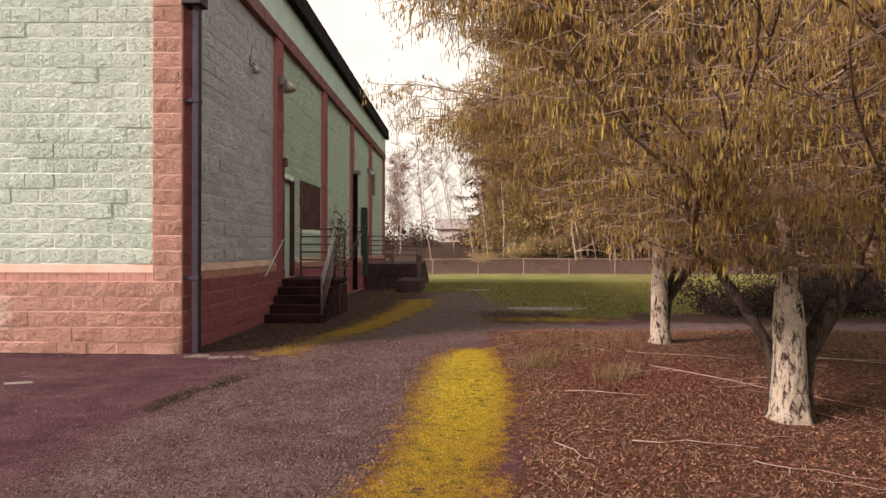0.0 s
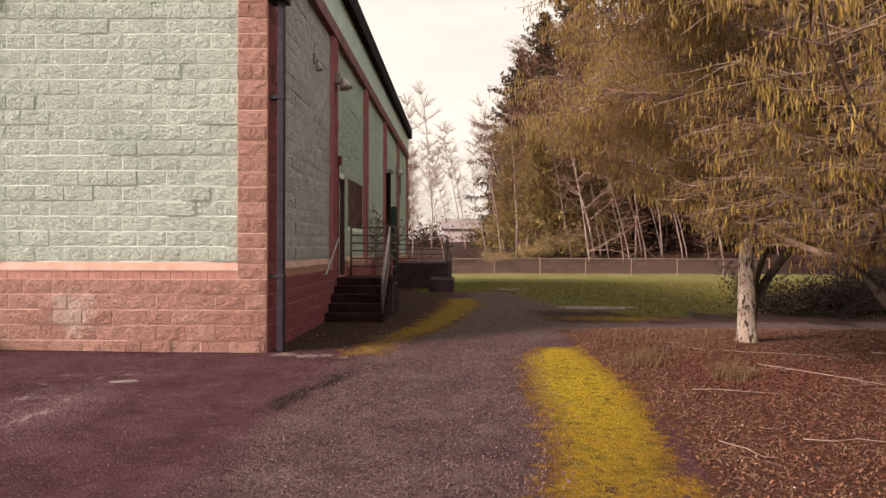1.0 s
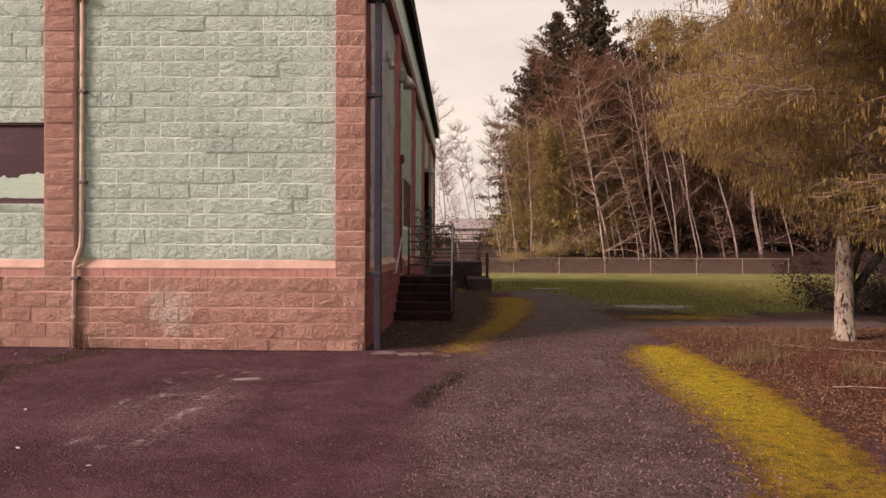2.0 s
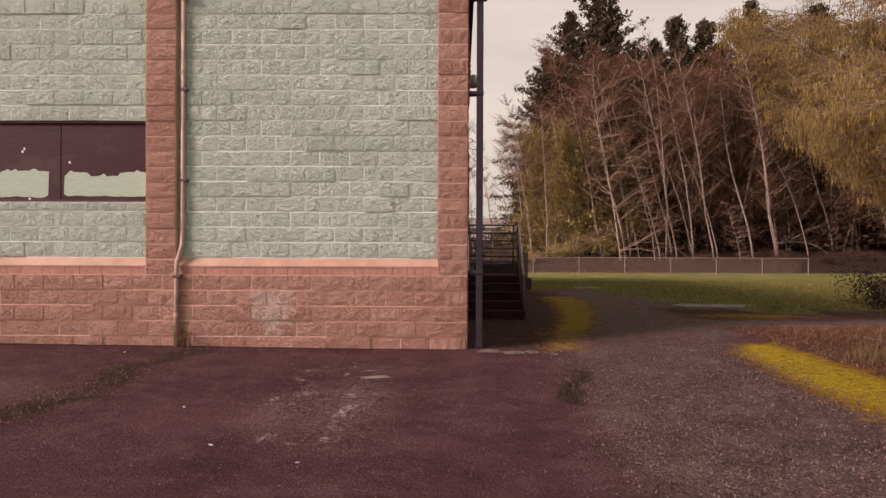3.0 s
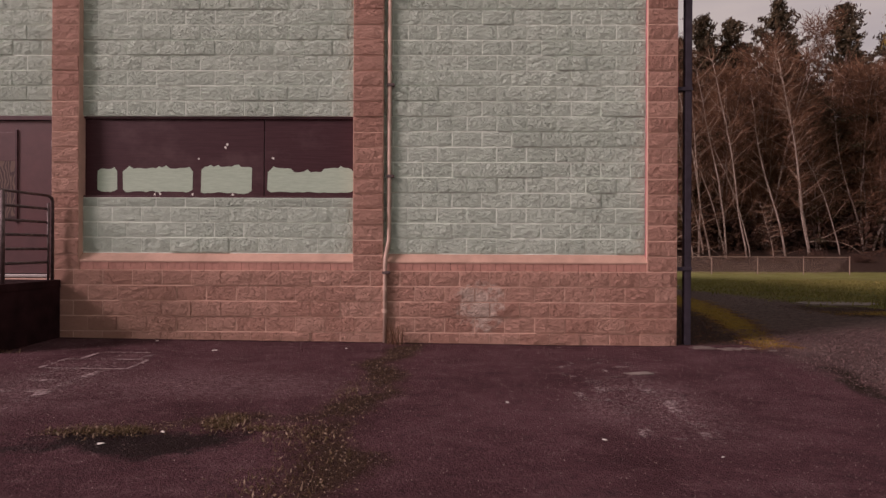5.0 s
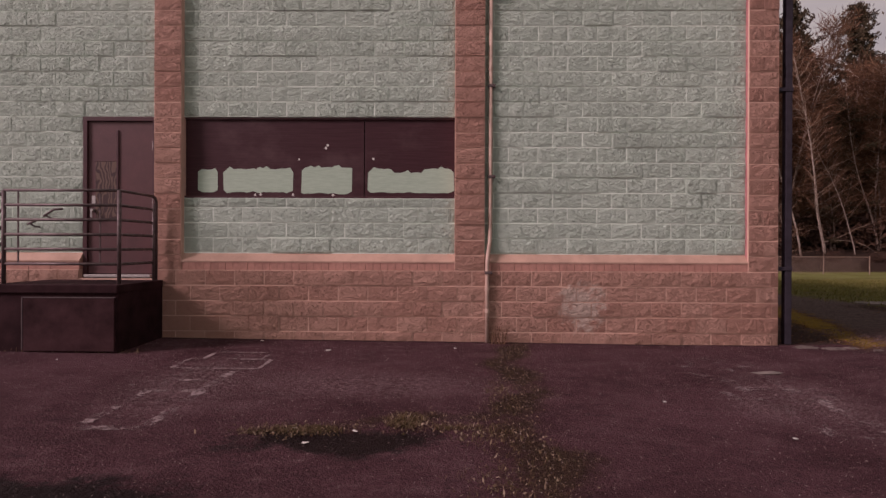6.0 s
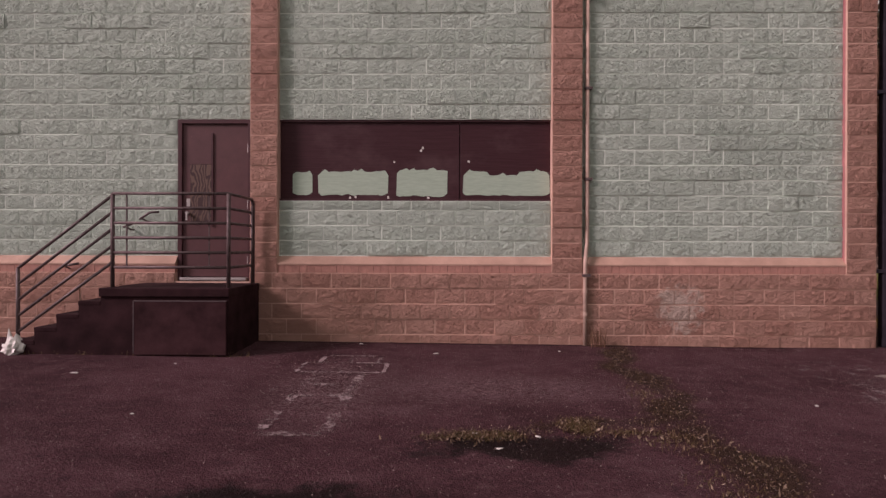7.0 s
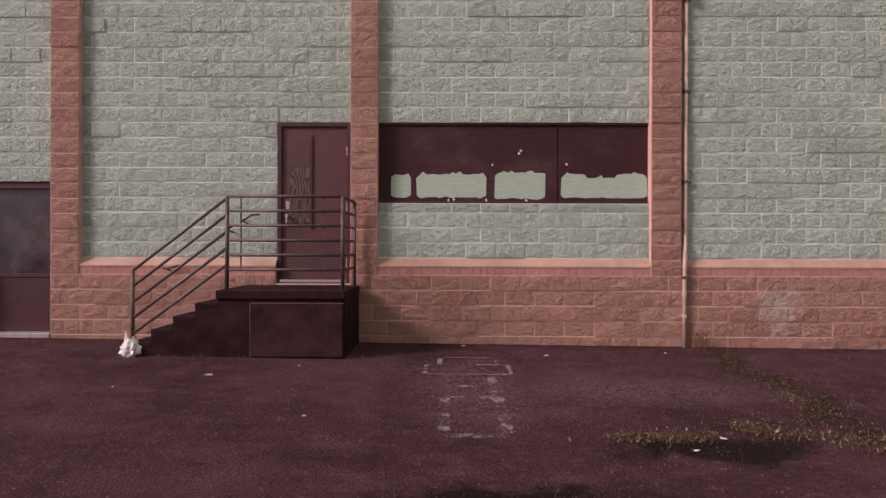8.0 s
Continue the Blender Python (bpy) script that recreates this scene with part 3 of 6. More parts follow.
def block_mesh(seed, rough, gap, w=BL):
    """One split-face block, its broken face towards -y, origin at its back's lower left corner."""
    rng = random.Random(seed)
    nu, nz, g = 6, 4, gap
    a = Acc()
    v, f = [], []
    ph = [rng.uniform(0, 9) for _ in range(3)]
    for j in range(nz + 1):
        for i in range(nu + 1):
            u, z = g / 2 + (w - g) * i / nu, g / 2 + (BH - g) * j / nz
            border = i in (0, nu) or j in (0, nz)
            if not border:
                u += rng.uniform(-0.018, 0.018)
                z += rng.uniform(-0.014, 0.014)
            d = 0.0185 + rng.uniform(-0.002, 0.002) if border else 0.023 + rough * (noise.noise(Vector((u * 9 + ph[0], z * 9 + ph[1], ph[2]))) + rng.uniform(-0.35, 0.35))
            v.append((u, -max(d, 0.0165), z))
    n1 = nu + 1
    for j in range(nz):
        for i in range(nu):
            k = j * n1 + i
            f += [(k, k + 1, k + n1 + 1), (k, k + n1 + 1, k + n1)] if rng.random() < 0.5 else [(k, k + 1, k + n1), (k + 1, k + n1 + 1, k + n1)]
    ring = list(range(n1)) + [j * n1 + nu for j in range(1, nz + 1)] + [nz * n1 + i for i in range(nu - 1, -1, -1)] + [j * n1 for j in range(nz - 1, 0, -1)]
    b0 = len(v)
    for k in ring:
        v.append((v[k][0], 0.004, v[k][2]))
    for q in range(len(ring)):
        r = (q + 1) % len(ring)
        f.append((ring[r], ring[q], b0 + q, b0 + r))
    return a.add(v, f).mesh("block")


BLOCKS = [block_mesh(s, 0.011, 0.015) for s in range(16)]
COARSE = [block_mesh(100 + s, 0.013, 0.015) for s in range(16)]


def lay_blocks(wall, material, u0, u1, z0, rows, y, holes=(), start=0.0, shapes=BLOCKS, joined=False, seed=0, single=False):
    """Courses of blocks as parts of wall, from u0 to u1; holes: (u0, u1, z0, z1)."""
    rng = random.Random(seed)
    if not shapes[0].materials:
        for s in shapes:
            s.materials.append(None)
    all_v, all_f, count = [], [], 0
    for r in range(rows):
        z = z0 + r * BH
        spans = [(u0, u1, 1.0)]
        for a, b, c, d in holes:
            if c < z + BH / 2 < d:
                spans = [s for p, q, k in spans for s in ((p, min(q, a), k), (max(p, b), q, k)) if s[1] - s[0] > 0.02]
            elif z + BH / 2 <= c < z + BH - 0.008:          # blocks cut down under an opening
                spans = [s for p, q, k in spans for s in ((p, min(q, a), k), (max(p, a), min(q, b), (c - z) / BH), (max(p, b), q, k)) if s[1] - s[0] > 0.02]
        for p, q, tall in spans:
            if single:
                cuts = [p, q] if (r % 2 == 0 or single == "full") else [p, (p + q) / 2, q]
            else:
                off = start + (r % 2) * BL / 2
                k = math.floor((p - off) / BL) + 1
                cuts = [p]
                while off + k * BL < q - 0.03:
                    if off + k * BL > p + 0.03:
                        cuts.append(off + k * BL)
                    k += 1
                cuts.append(q)
            run, out = 0, 0.0
            for a, b in zip(cuts, cuts[1:]):
                if run <= 0:
                    run, out = (rng.randint(1, 4), rng.uniform(0.007, 0.015)) if rng.random() < 0.22 else (rng.randint(1, 3), rng.choice((0, 0, 0.001, 0.002, 0.004)))
                run -= 1
                proud = out
                m = pose(a, y - proud, z, rng.uniform(-0.14, 0.14), 0, rng.uniform(-0.08, 0.08)) @ Matrix.Diagonal(((b - a) / BL, 1, tall, 1))
                me = rng.choice(shapes)
                if joined:
                    co = np.array([tuple(m @ w.co) for w in me.vertices])
                    all_v.append(co)
                    all_f += [tuple(i + count for i in f.vertices) for f in me.polygons]
                    count += len(co)
                else:
                    ob = new("block", me)
                    ob.parent, ob.matrix_basis = wall, m
                    ob.material_slots[0].link, ob.material_slots[0].material = "OBJECT", material
    if joined and count:
        me = bpy.data.meshes.new("block")
        me.from_pydata(np.concatenate(all_v).tolist(), [], all_f)
        tagged(part("block_courses", me, material, wall), kind="stuff")


def wall_body(name, m, u0, u1, y0, y1, z0, z1, material, label, holes=()):
    """A wall of real thickness with openings that go through it, in the wall's own axes."""
    a = Acc()
    holes = [(h[0], h[1], max(z0, h[2]), min(z1, h[3])) for h in holes if h[2] < z1 and h[3] > z0]
    us = sorted({u0, u1, *[h[k] for h in holes for k in (0, 1)]})
    zs = sorted({z0, z1, *[h[k] for h in holes for k in (2, 3)]})
    for p, q in zip(us, us[1:]):
        for c, d in zip(zs, zs[1:]):
            if not any(h[0] <= (p + q) / 2 <= h[1] and h[2] <= (c + d) / 2 <= h[3] for h in holes):
                a.box(p, q, y0, y1, c, d)
    return solid(name, a, material, label, "wall", "structure", m=m)


UP_ROWS = 18          # courses of single blocks above the sill
TOP_ROWS = 4          # uppermost courses, joined
ZM = ZB + 0.028       # the recessed courses sit a little higher
HEAD = ZM + 10 * BH   # heads of windows and doors


def bay(tag, m, u0, u1, holes=(), start=0.0, joined=False, seed=0, paint=None, label="mint-green painted split-face concrete block wall bay"):
    w = wall_body("wall_" + tag, m, u0, u1, REC - 0.0150, REC + 0.3, SILL_TOP, WALL_TOP, MORTAR_MINT if paint is None else MORTAR_SHADE, label, holes)
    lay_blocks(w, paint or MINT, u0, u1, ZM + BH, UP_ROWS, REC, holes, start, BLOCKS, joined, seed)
    lay_blocks(w, paint or MINT, u0, u1, ZM + BH * (1 + UP_ROWS), TOP_ROWS, REC, holes, start, BLOCKS, True, seed + 50)
    # sloped sill with the ribbed course below it
    s = Acc()
    cuts = [c for c in (u0, u1)]
    for a, b, c, d in holes:
        if c < ZB + 0.1:
            cuts += [a, b]
    cuts.sort()
    for p, q in zip(cuts[::2], cuts[1::2]):
        s.add([(p, -0.012, ZB + 0.105), (q, -0.012, ZB + 0.105), (q, -0.012, ZB + 0.125), (p, -0.012, ZB + 0.125), (p, REC - 0.004, SILL_TOP + 0.02), (q, REC - 0.004, SILL_TOP + 0.02), (p, REC + 0.1, ZB + 0.105), (q, REC + 0.1, ZB + 0.105), (p, REC + 0.1, SILL_TOP + 0.02), (q, REC + 0.1, SILL_TOP + 0.02)],
              [(0, 1, 2, 3), (3, 2, 5, 4), (4, 5, 9, 8), (1, 0, 6, 7), (0, 3, 4, 8, 6), (1, 7, 9, 5, 2)])
    sill = solid("sill_" + tag, s, SILL_PINK, "smooth sloped salmon-painted block sill", "sill", "structure", m=m)
    rng = random.Random(seed)
    for p, q in zip(cuts[::2], cuts[1::2]):
        n = max(1, round((q - p) / 0.1005))
        for k in range(n):
            a, b = p + (q - p) * k / n, p + (q - p) * (k + 1) / n
            d = rng.uniform(0, 0.004)
            ob = new("brick", BRICK)
            ob.parent, ob.matrix_basis = sill, pose(a, -d, ZB) @ Matrix.Diagonal(((b - a), 1, 1, 1))
    return w


BRICK = Acc().box(0.018, 0.982, -0.003, 0.2, 0.003, 0.104).mesh("brick")
BRICK.materials.append(RIBBED)


def pilaster(tag, m, u0, u1, single, seed, joined=False, paint=None, mortar=None, colour="salmon"):
    w = wall_body("pilaster_" + tag, m, u0, u1, -0.0150, REC + 0.3, ZB, WALL_TOP, mortar or MORTAR_PINK, colour + "-painted split-face block pilaster")
    lay_blocks(w, paint or PINK, u0, u1, ZB, UP_ROWS + 1, 0.0, (), 0, COARSE, joined, seed, single)
    lay_blocks(w, paint or PINK, u0, u1, ZB + BH * (UP_ROWS + 1), TOP_ROWS, 0.0, (), 0, COARSE, True, seed + 1, single)
    return w


def base_wall(tag, m, u0, u1, holes, joined, seed, start=0.0, paint=None, mortar=None, colour="salmon"):
    w = wall_body("base_" + tag, m, u0, u1, -0.0150, REC + 0.3, -0.5, ZB, mortar or MORTAR_PINK, colour + "-painted split-face block plinth wall", holes)
    lay_blocks(w, paint or PINK, u0, u1, ZB - 5 * BH, 5, 0.0, holes, start, COARSE, joined, seed)
    return w


# front: pilasters C, B, A and the corner, from the far left to the corner, along u
PIL_U = [(-12.56, -12.17), (-8.44, -8.07), (-4.355, -3.95), (-0.41, -0.012)]
FRONT_DOOR = (-9.465, -8.45, 0.86, HEAD)
WINDOW = (-8.07, -4.355, ZM + 5 * BH - 0.078, HEAD)
SHOP_DOOR = (-13.65, -12.56, 0.12, 2.28)
LEFT_END = -16.6
base_wall("front", FRONT, LEFT_END, -0.012, [FRONT_DOOR, SHOP_DOOR], False, 1, -0.1)
for tag, (a, b), single in zip(("front_1", "front_2", "front_3", "front_4"), PIL_U, ("full", "full", "full", "half")):
    pilaster(tag, FRONT, a, b, single, hash(b) % 97)
bay("front_1", FRONT, LEFT_END, PIL_U[0][0], [SHOP_DOOR], -12.56, False, 11)
bay("front_2", FRONT, PIL_U[0][1], PIL_U[1][0], [FRONT_DOOR], -8.44, False, 12)
bay("front_3", FRONT, PIL_U[1][1], PIL_U[2][0], [WINDOW], -8.07, False, 13)
bay("front_4", FRONT, PIL_U[2][1], PIL_U[3][0], (), -0.41, False, 14)

# side: five bays
PITCH = 4.064
SIDE_WIN = (6.02, 8.12, ZM + 4.4 * BH, HEAD)
SIDE_DOOR = (4.62, 5.55, 0.80, HEAD - 0.1)
side_base = base_wall("side", SIDE, PIL, 5 * PITCH + PIL, [SIDE_DOOR], True, 2, 0.0, MAROON, MORTAR_MAROON, "maroon")
lay_blocks(side_base, MAROON, 0.016, PIL, ZB - 5 * BH, 5, 0.0, (), 0, COARSE, False, 3, "half")
for k in range(6):
    u = max(k * PITCH, 0.012)
    pilaster("side_%d" % (k + 1), SIDE, u, k * PITCH + PIL, "half" if k == 0 else "full", 20 + k, k > 1, MAROON, MORTAR_MAROON, "maroon")
# the first bay gets the mint copy that has shade in its colour
for k in range(5):
    bay("side_%d" % (k + 1), SIDE, k * PITCH + PIL, (k + 1) * PITCH, [SIDE_DOOR, SIDE_WIN] if k == 1 else (), 0, k > 0, 30 + k, *((SHADE_MINT, "mint block wall bay with the grey of shade in its paint") if k == 0 else ()))

# eaves of the side wall: maroon trim, tall mint frieze, dark gutter; roof and far walls that close the house
L = 5 * PITCH + PIL
solid("trim_side", Acc().box(-0.02, L + 0.02, -0.05, REC, WALL_TOP, WALL_TOP + 0.27, 0.01), TRIM, "maroon painted trim board under the frieze", "trim", "structure", m=SIDE)
fz = Acc().box(-0.02, L + 0.03, -0.03, 0.3, WALL_TOP + 0.27, WALL_TOP + 1.05)
solid("frieze_side", fz, FRIEZE, "mint-green metal frieze below the roof edge", "frieze", "structure", m=SIDE)
g = Acc().box(-0.1, L + 0.12, -0.19, 0.3, WALL_TOP + 1.0, WALL_TOP + 1.06, 0.01).box(-0.1, L + 0.12, -0.19, -0.05, WALL_TOP + 1.06, WALL_TOP + 1.45, 0.02)
solid("gutter_side", g, GUTTER, "dark metal gutter along the roof edge", "gutter", "structure", m=SIDE)
solid("roof", Acc().box(LEFT_END, 0.05, 0.0, 20.6, WALL_TOP + 1.06, WALL_TOP + 1.3), GUTTER, "flat dark roof", "roof", "structure", m=FRONT)
solid("wall_top", Acc().box(LEFT_END, -0.02, 0.02, 0.4, WALL_TOP, WALL_TOP + 1.06), MORTAR_MINT, "upper front wall under the roof", "wall", "structure", m=FRONT)
solid("wall_back", Acc().box(LEFT_END, 0.2, 20.3, 20.6, -0.6, WALL_TOP + 1.06).box(LEFT_END, LEFT_END + 0.3, 0.42, 20.3, -0.6, WALL_TOP + 1.06), MORTAR_MINT, "rear and far end walls of the building", "wall", "structure", m=FRONT)
solid("floor", Acc().box(LEFT_END + 0.3, -0.5, 0.45, 20.2, 0.7, 0.8), CONCRETE, "concrete floor slab inside the building", "floor", "structure", m=FRONT)


# ---- front openings ----
def front_window():
    u0, u1, z0, z1 = WINDOW
    w = thing("boarded_window", "long window opening closed with brown painted boards", "window", FRONT, kind="structure")
    w.name = "window_1"
    y = REC + 0.03
    seam = u0 + 0.665 * (u1 - u0)
    for a, b in ((u0, seam - 0.003), (seam + 0.003, u1)):
        part("board", Acc().box(a + 0.004, b - 0.001, y, y + 0.03, z0 + 0.03, z1 - 0.004, 0.003), BOARD, w, "dark brown painted plywood board")
    part("window_sill", Acc().box(u0 + 0.003, u1 - 0.003, REC - 0.015, REC + 0.16, z0 + 0.002, z0 + 0.028, 0.004), BROWN, w)
    part("frame", Acc().box(u0 + 0.004, u1 - 0.004, REC + 0.002, REC + 0.06, z1 - 0.03, z1 - 0.003, 0.003), BROWN, w)
    rng = random.Random(5)
    H = z1 - z0
    for f0, f1, h0, h1 in ((0.046, 0.120, 0.075, 0.36), (0.142, 0.400, 0.075, 0.365), (0.431, 0.619, 0.06, 0.385), (0.677, 0.998, 0.075, 0.365)):
        a, b, c, d = u0 + f0 * (u1 - u0), u0 + f1 * (u1 - u0), z0 + h0 * H, z0 + h1 * H
        n = max(6, int((b - a) / 0.045))
        top = [(a + (b - a) * i / n + rng.uniform(-0.01, 0.01), d + 0.020 * noise.noise(Vector((i * 0.45, f0 * 30, 0))) + (0.03 if rng.random() < 0.2 else 0) - (0.045 if f0 > 0.6 and 0.3 < i / n < 0.62 else 0)) for i in range(n + 1)]
        low = [(a + (b - a) * i / n, c + 0.022 * noise.noise(Vector((i * 0.5, f0 * 50, 4))) + rng.uniform(-0.006, 0.006)) for i in range(n + 1)]
        for q, k in ((0, 0.045), (1, 0.012), (n - 1, 0.012), (n, 0.045)):
            top[q], low[q] = (top[q][0], top[q][1] - k), (low[q][0], low[q][1] + 0.6 * k)
        acc = Acc()
        acc.add([(u, y - 0.003, z) for u, z in top + low] + [(u, y + 0.002, z) for u, z in top + low],
                [(n + 1 + i, n + 2 + i, i + 1, i) for i in range(n)] + [(i, i + 1, 2 * n + 3 + i, 2 * n + 2 + i) for i in range(n)] + [(n + 2 + i, n + 1 + i, 3 * n + 3 + i, 3 * n + 4 + i) for i in range(n)])
        part("bare_patch", acc, PATCH, w, "pale mint bare patch with ragged paint edge")
    for f, h in ((0.423, 0.48), (0.522, 0.62), (0.528, 0.66), (0.699, 0.49), (0.40, 0.045), (0.26, 0.04), (0.28, 0.05), (0.55, 0.04)):
        u, z = u0 + f * (u1 - u0), z0 + h * H
        pts = [(u + 0.022 * math.cos(k * 1.05) * rng.uniform(0.5, 1), y - 0.004, z + 0.03 * math.sin(k * 1.05) * rng.uniform(0.4, 1)) for k in range(6)]
        part("paint_chip", Acc().add(pts, [(5, 4, 3, 2, 1, 0)]), WHITE, w, "small white paint chip")


def steel_door():
    u0, u1, z0, z1 = FRONT_DOOR
    d = thing("door_1", "brown painted steel door with narrow boarded lite, closed", "door", FRONT, kind="structure")
    y = REC - 0.03
    fr = Acc().box(u0 + 0.003, u0 + 0.06, y, y + 0.14, z0, z1 - 0.003, 0.004).box(u1 - 0.05, u1 - 0.003, y, y + 0.14, z0, z1 - 0.003, 0.004).box(u0 + 0.06, u1 - 0.05, y, y + 0.14, z1 - 0.06, z1 - 0.003, 0.004)
    part("frame", fr, BROWN, d, "dark brown steel frame")
    leaf = part("leaf", Acc().box(u0 + 0.063, u1 - 0.053, y + 0.03, y + 0.075, z0 + 0.06, z1 - 0.064, 0.003), DOOR, d)
    lu, lw = u0 + 0.165, 0.29
    part("lite_board", Acc().box(lu, lu + lw, y + 0.022, y + 0.032, z0 + 0.82, z0 + 1.60, 0.002), PLY, leaf, "weathered plywood with swirling grain")
    part("lite_panel", Acc().box(lu - 0.01, lu + lw, y + 0.02, y + 0.032, z0 + 1.602, z0 + 1.99, 0.002), DOOR, leaf)
    part("strip", Acc().box(lu + lw + 0.003, lu + lw + 0.03, y + 0.012, y + 0.032, z0 + 0.75, z0 + 2.03, 0.003), BROWN, leaf, "dark vertical edge strip")
    part("lock_plate", Acc().box(u0 + 0.115, u0 + 0.165, y + 0.02, y + 0.031, z0 + 1.02, z0 + 1.13, 0.004), GALV, leaf, "steel lock plate")
    part("handle", Acc().tube([(u0 + 0.14, y + 0.03, z0 + 0.93), (u0 + 0.14, y - 0.03, z0 + 0.93)], 0.022, 12).tube([(u0 + 0.14, y - 0.025, z0 + 0.93), (u0 + 0.14, y - 0.03, z0 + 0.83)], 0.012, 8), GALV, leaf, "steel door handle")
    for z in (z0 + 0.28, z0 + 1.05, z0 + 1.82):
        part("hinge", Acc().tube([(u1 - 0.048, y + 0.012, z - 0.06), (u1 - 0.048, y + 0.012, z + 0.06)], 0.010, 8), GALV, d, "pale steel hinge")
    part("threshold", Acc().box(u0 + 0.06, u1 - 0.05, REC - 0.10, REC + 0.1, z0 + 0.012, z0 + 0.05, 0.006), GALV, d, "pale aluminium threshold")
    part("backing", Acc().box(u0 + 0.003, u1 - 0.003, y + 0.141, y + 0.2, z0, z1 - 0.003), BROWN, d)


def shop_door():
    u0, u1, z0, z1 = SHOP_DOOR
    d = thing("door_2", "dark glazed shop door with brown frame, closed", "door", FRONT, kind="structure")
    y = 0.10
    fr = Acc().box(u0 + 0.003, u0 + 0.07, y, y + 0.1, z0 + 0.05, z1 - 0.003, 0.004).box(u1 - 0.075, u1 - 0.003, y, y + 0.1, z0 + 0.05, z1 - 0.003, 0.004).box(u0 + 0.07, u1 - 0.075, y, y + 0.1, z1 - 0.12, z1 - 0.003, 0.004)
    part("frame", fr, BROWN, d, "dark brown metal frame")
    leaf = part("leaf", Acc().box(u0 + 0.072, u1 - 0.077, y + 0.05, y + 0.09, z0 + 0.05, z0 + 0.80, 0.004), BROWN, d)
    part("pane", Acc().box(u0 + 0.075, u1 - 0.08, y + 0.055, y + 0.075, z0 + 0.86, z1 - 0.125, 0.002), GLASS, leaf, "dark dusty glass reflecting the sky")
    part("rail", Acc().box(u0 + 0.072, u1 - 0.077, y + 0.04, y + 0.09, z0 + 0.803, z0 + 0.857, 0.004), BROWN, leaf)
    part("threshold", Acc().box(u0 + 0.003, u1 - 0.003, -0.03, 0.2, z0 - 0.2, z0 + 0.045, 0.006), GALV, d, "pale worn metal threshold")
    part("backing", Acc().box(u0 + 0.003, u1 - 0.003, y + 0.12, y + 0.2, z0, z1 - 0.003), BROWN, d)


front_window()
steel_door()
shop_door()


def drainpipe_pink():
    """Thin painted drainpipe beside the pilaster, with clamps and a kink over the plinth."""
    d = thing("drainpipe", "thin salmon painted drainpipe with wall clamps", "drainpipe", FRONT)
    u = -3.95 + 0.078
    pts = [(u, REC - 0.06, 5.7), (u, REC - 0.06, 1.55), (u - 0.004, REC - 0.07, 1.38), (u - 0.038, -0.05, 1.16), (u - 0.042, -0.055, 1.06), (u - 0.042, -0.055, 0.0)]
    pipe = part("pipe", Acc().tube(pts, 0.028, 10), PIPE_PINK, d, smooth=True)
    part("head", Acc().box(u - 0.06, u + 0.07, REC - 0.12, REC - 0.005, 4.72, 4.9, 0.01), PIPE_PINK, pipe)
    for z, y in ((3.49, REC - 0.06), (2.26, REC - 0.06), (0.96, -0.055)):
        v = u - (0.042 if z < 1 else 0)
        part("clamp", Acc().box(v - 0.036, v + 0.065, y - 0.034, y + 0.06, z - 0.018, z + 0.018, 0.004), STEEL, d, "dark rusty clamp")
    for z in (3.7, 0.72, 0.42):
        part("collar", Acc().tube([(u - (0.042 if z < 1 else 0), (-0.055 if z < 1 else REC - 0.06), z), (u - (0.042 if z < 1 else 0), (-0.055 if z < 1 else REC - 0.06), z + 0.05)], 0.033, 10), PIPE_PINK, pipe)


def downspout_dark():
    d = thing("downspout", "slate blue steel downspout with square head at the corner", "downspout", SIDE)
    u, y = 0.08, -0.175
    part("pipe", Acc().box(u - 0.05, u + 0.05, y - 0.045, y + 0.045, 0.0, 4.84, 0.012), PIPE_DARK, d)
    part("head", Acc().box(u - 0.12, u + 0.12, y - 0.1, y + 0.17, 4.74, 5.1, 0.015), PIPE_DARK, d)
    part("outlet", Acc().box(u - 0.05, u + 0.05, y - 0.02, y + 0.12, 5.1, WALL_TOP + 0.98, 0.01), PIPE_DARK, d)
    for z in (3.42, 1.0):
        part("bracket", Acc().box(u - 0.06, u + 0.06, y - 0.05, -0.01, z, z + 0.05, 0.006), PIPE_DARK, d)


drainpipe_pink()
downspout_dark()


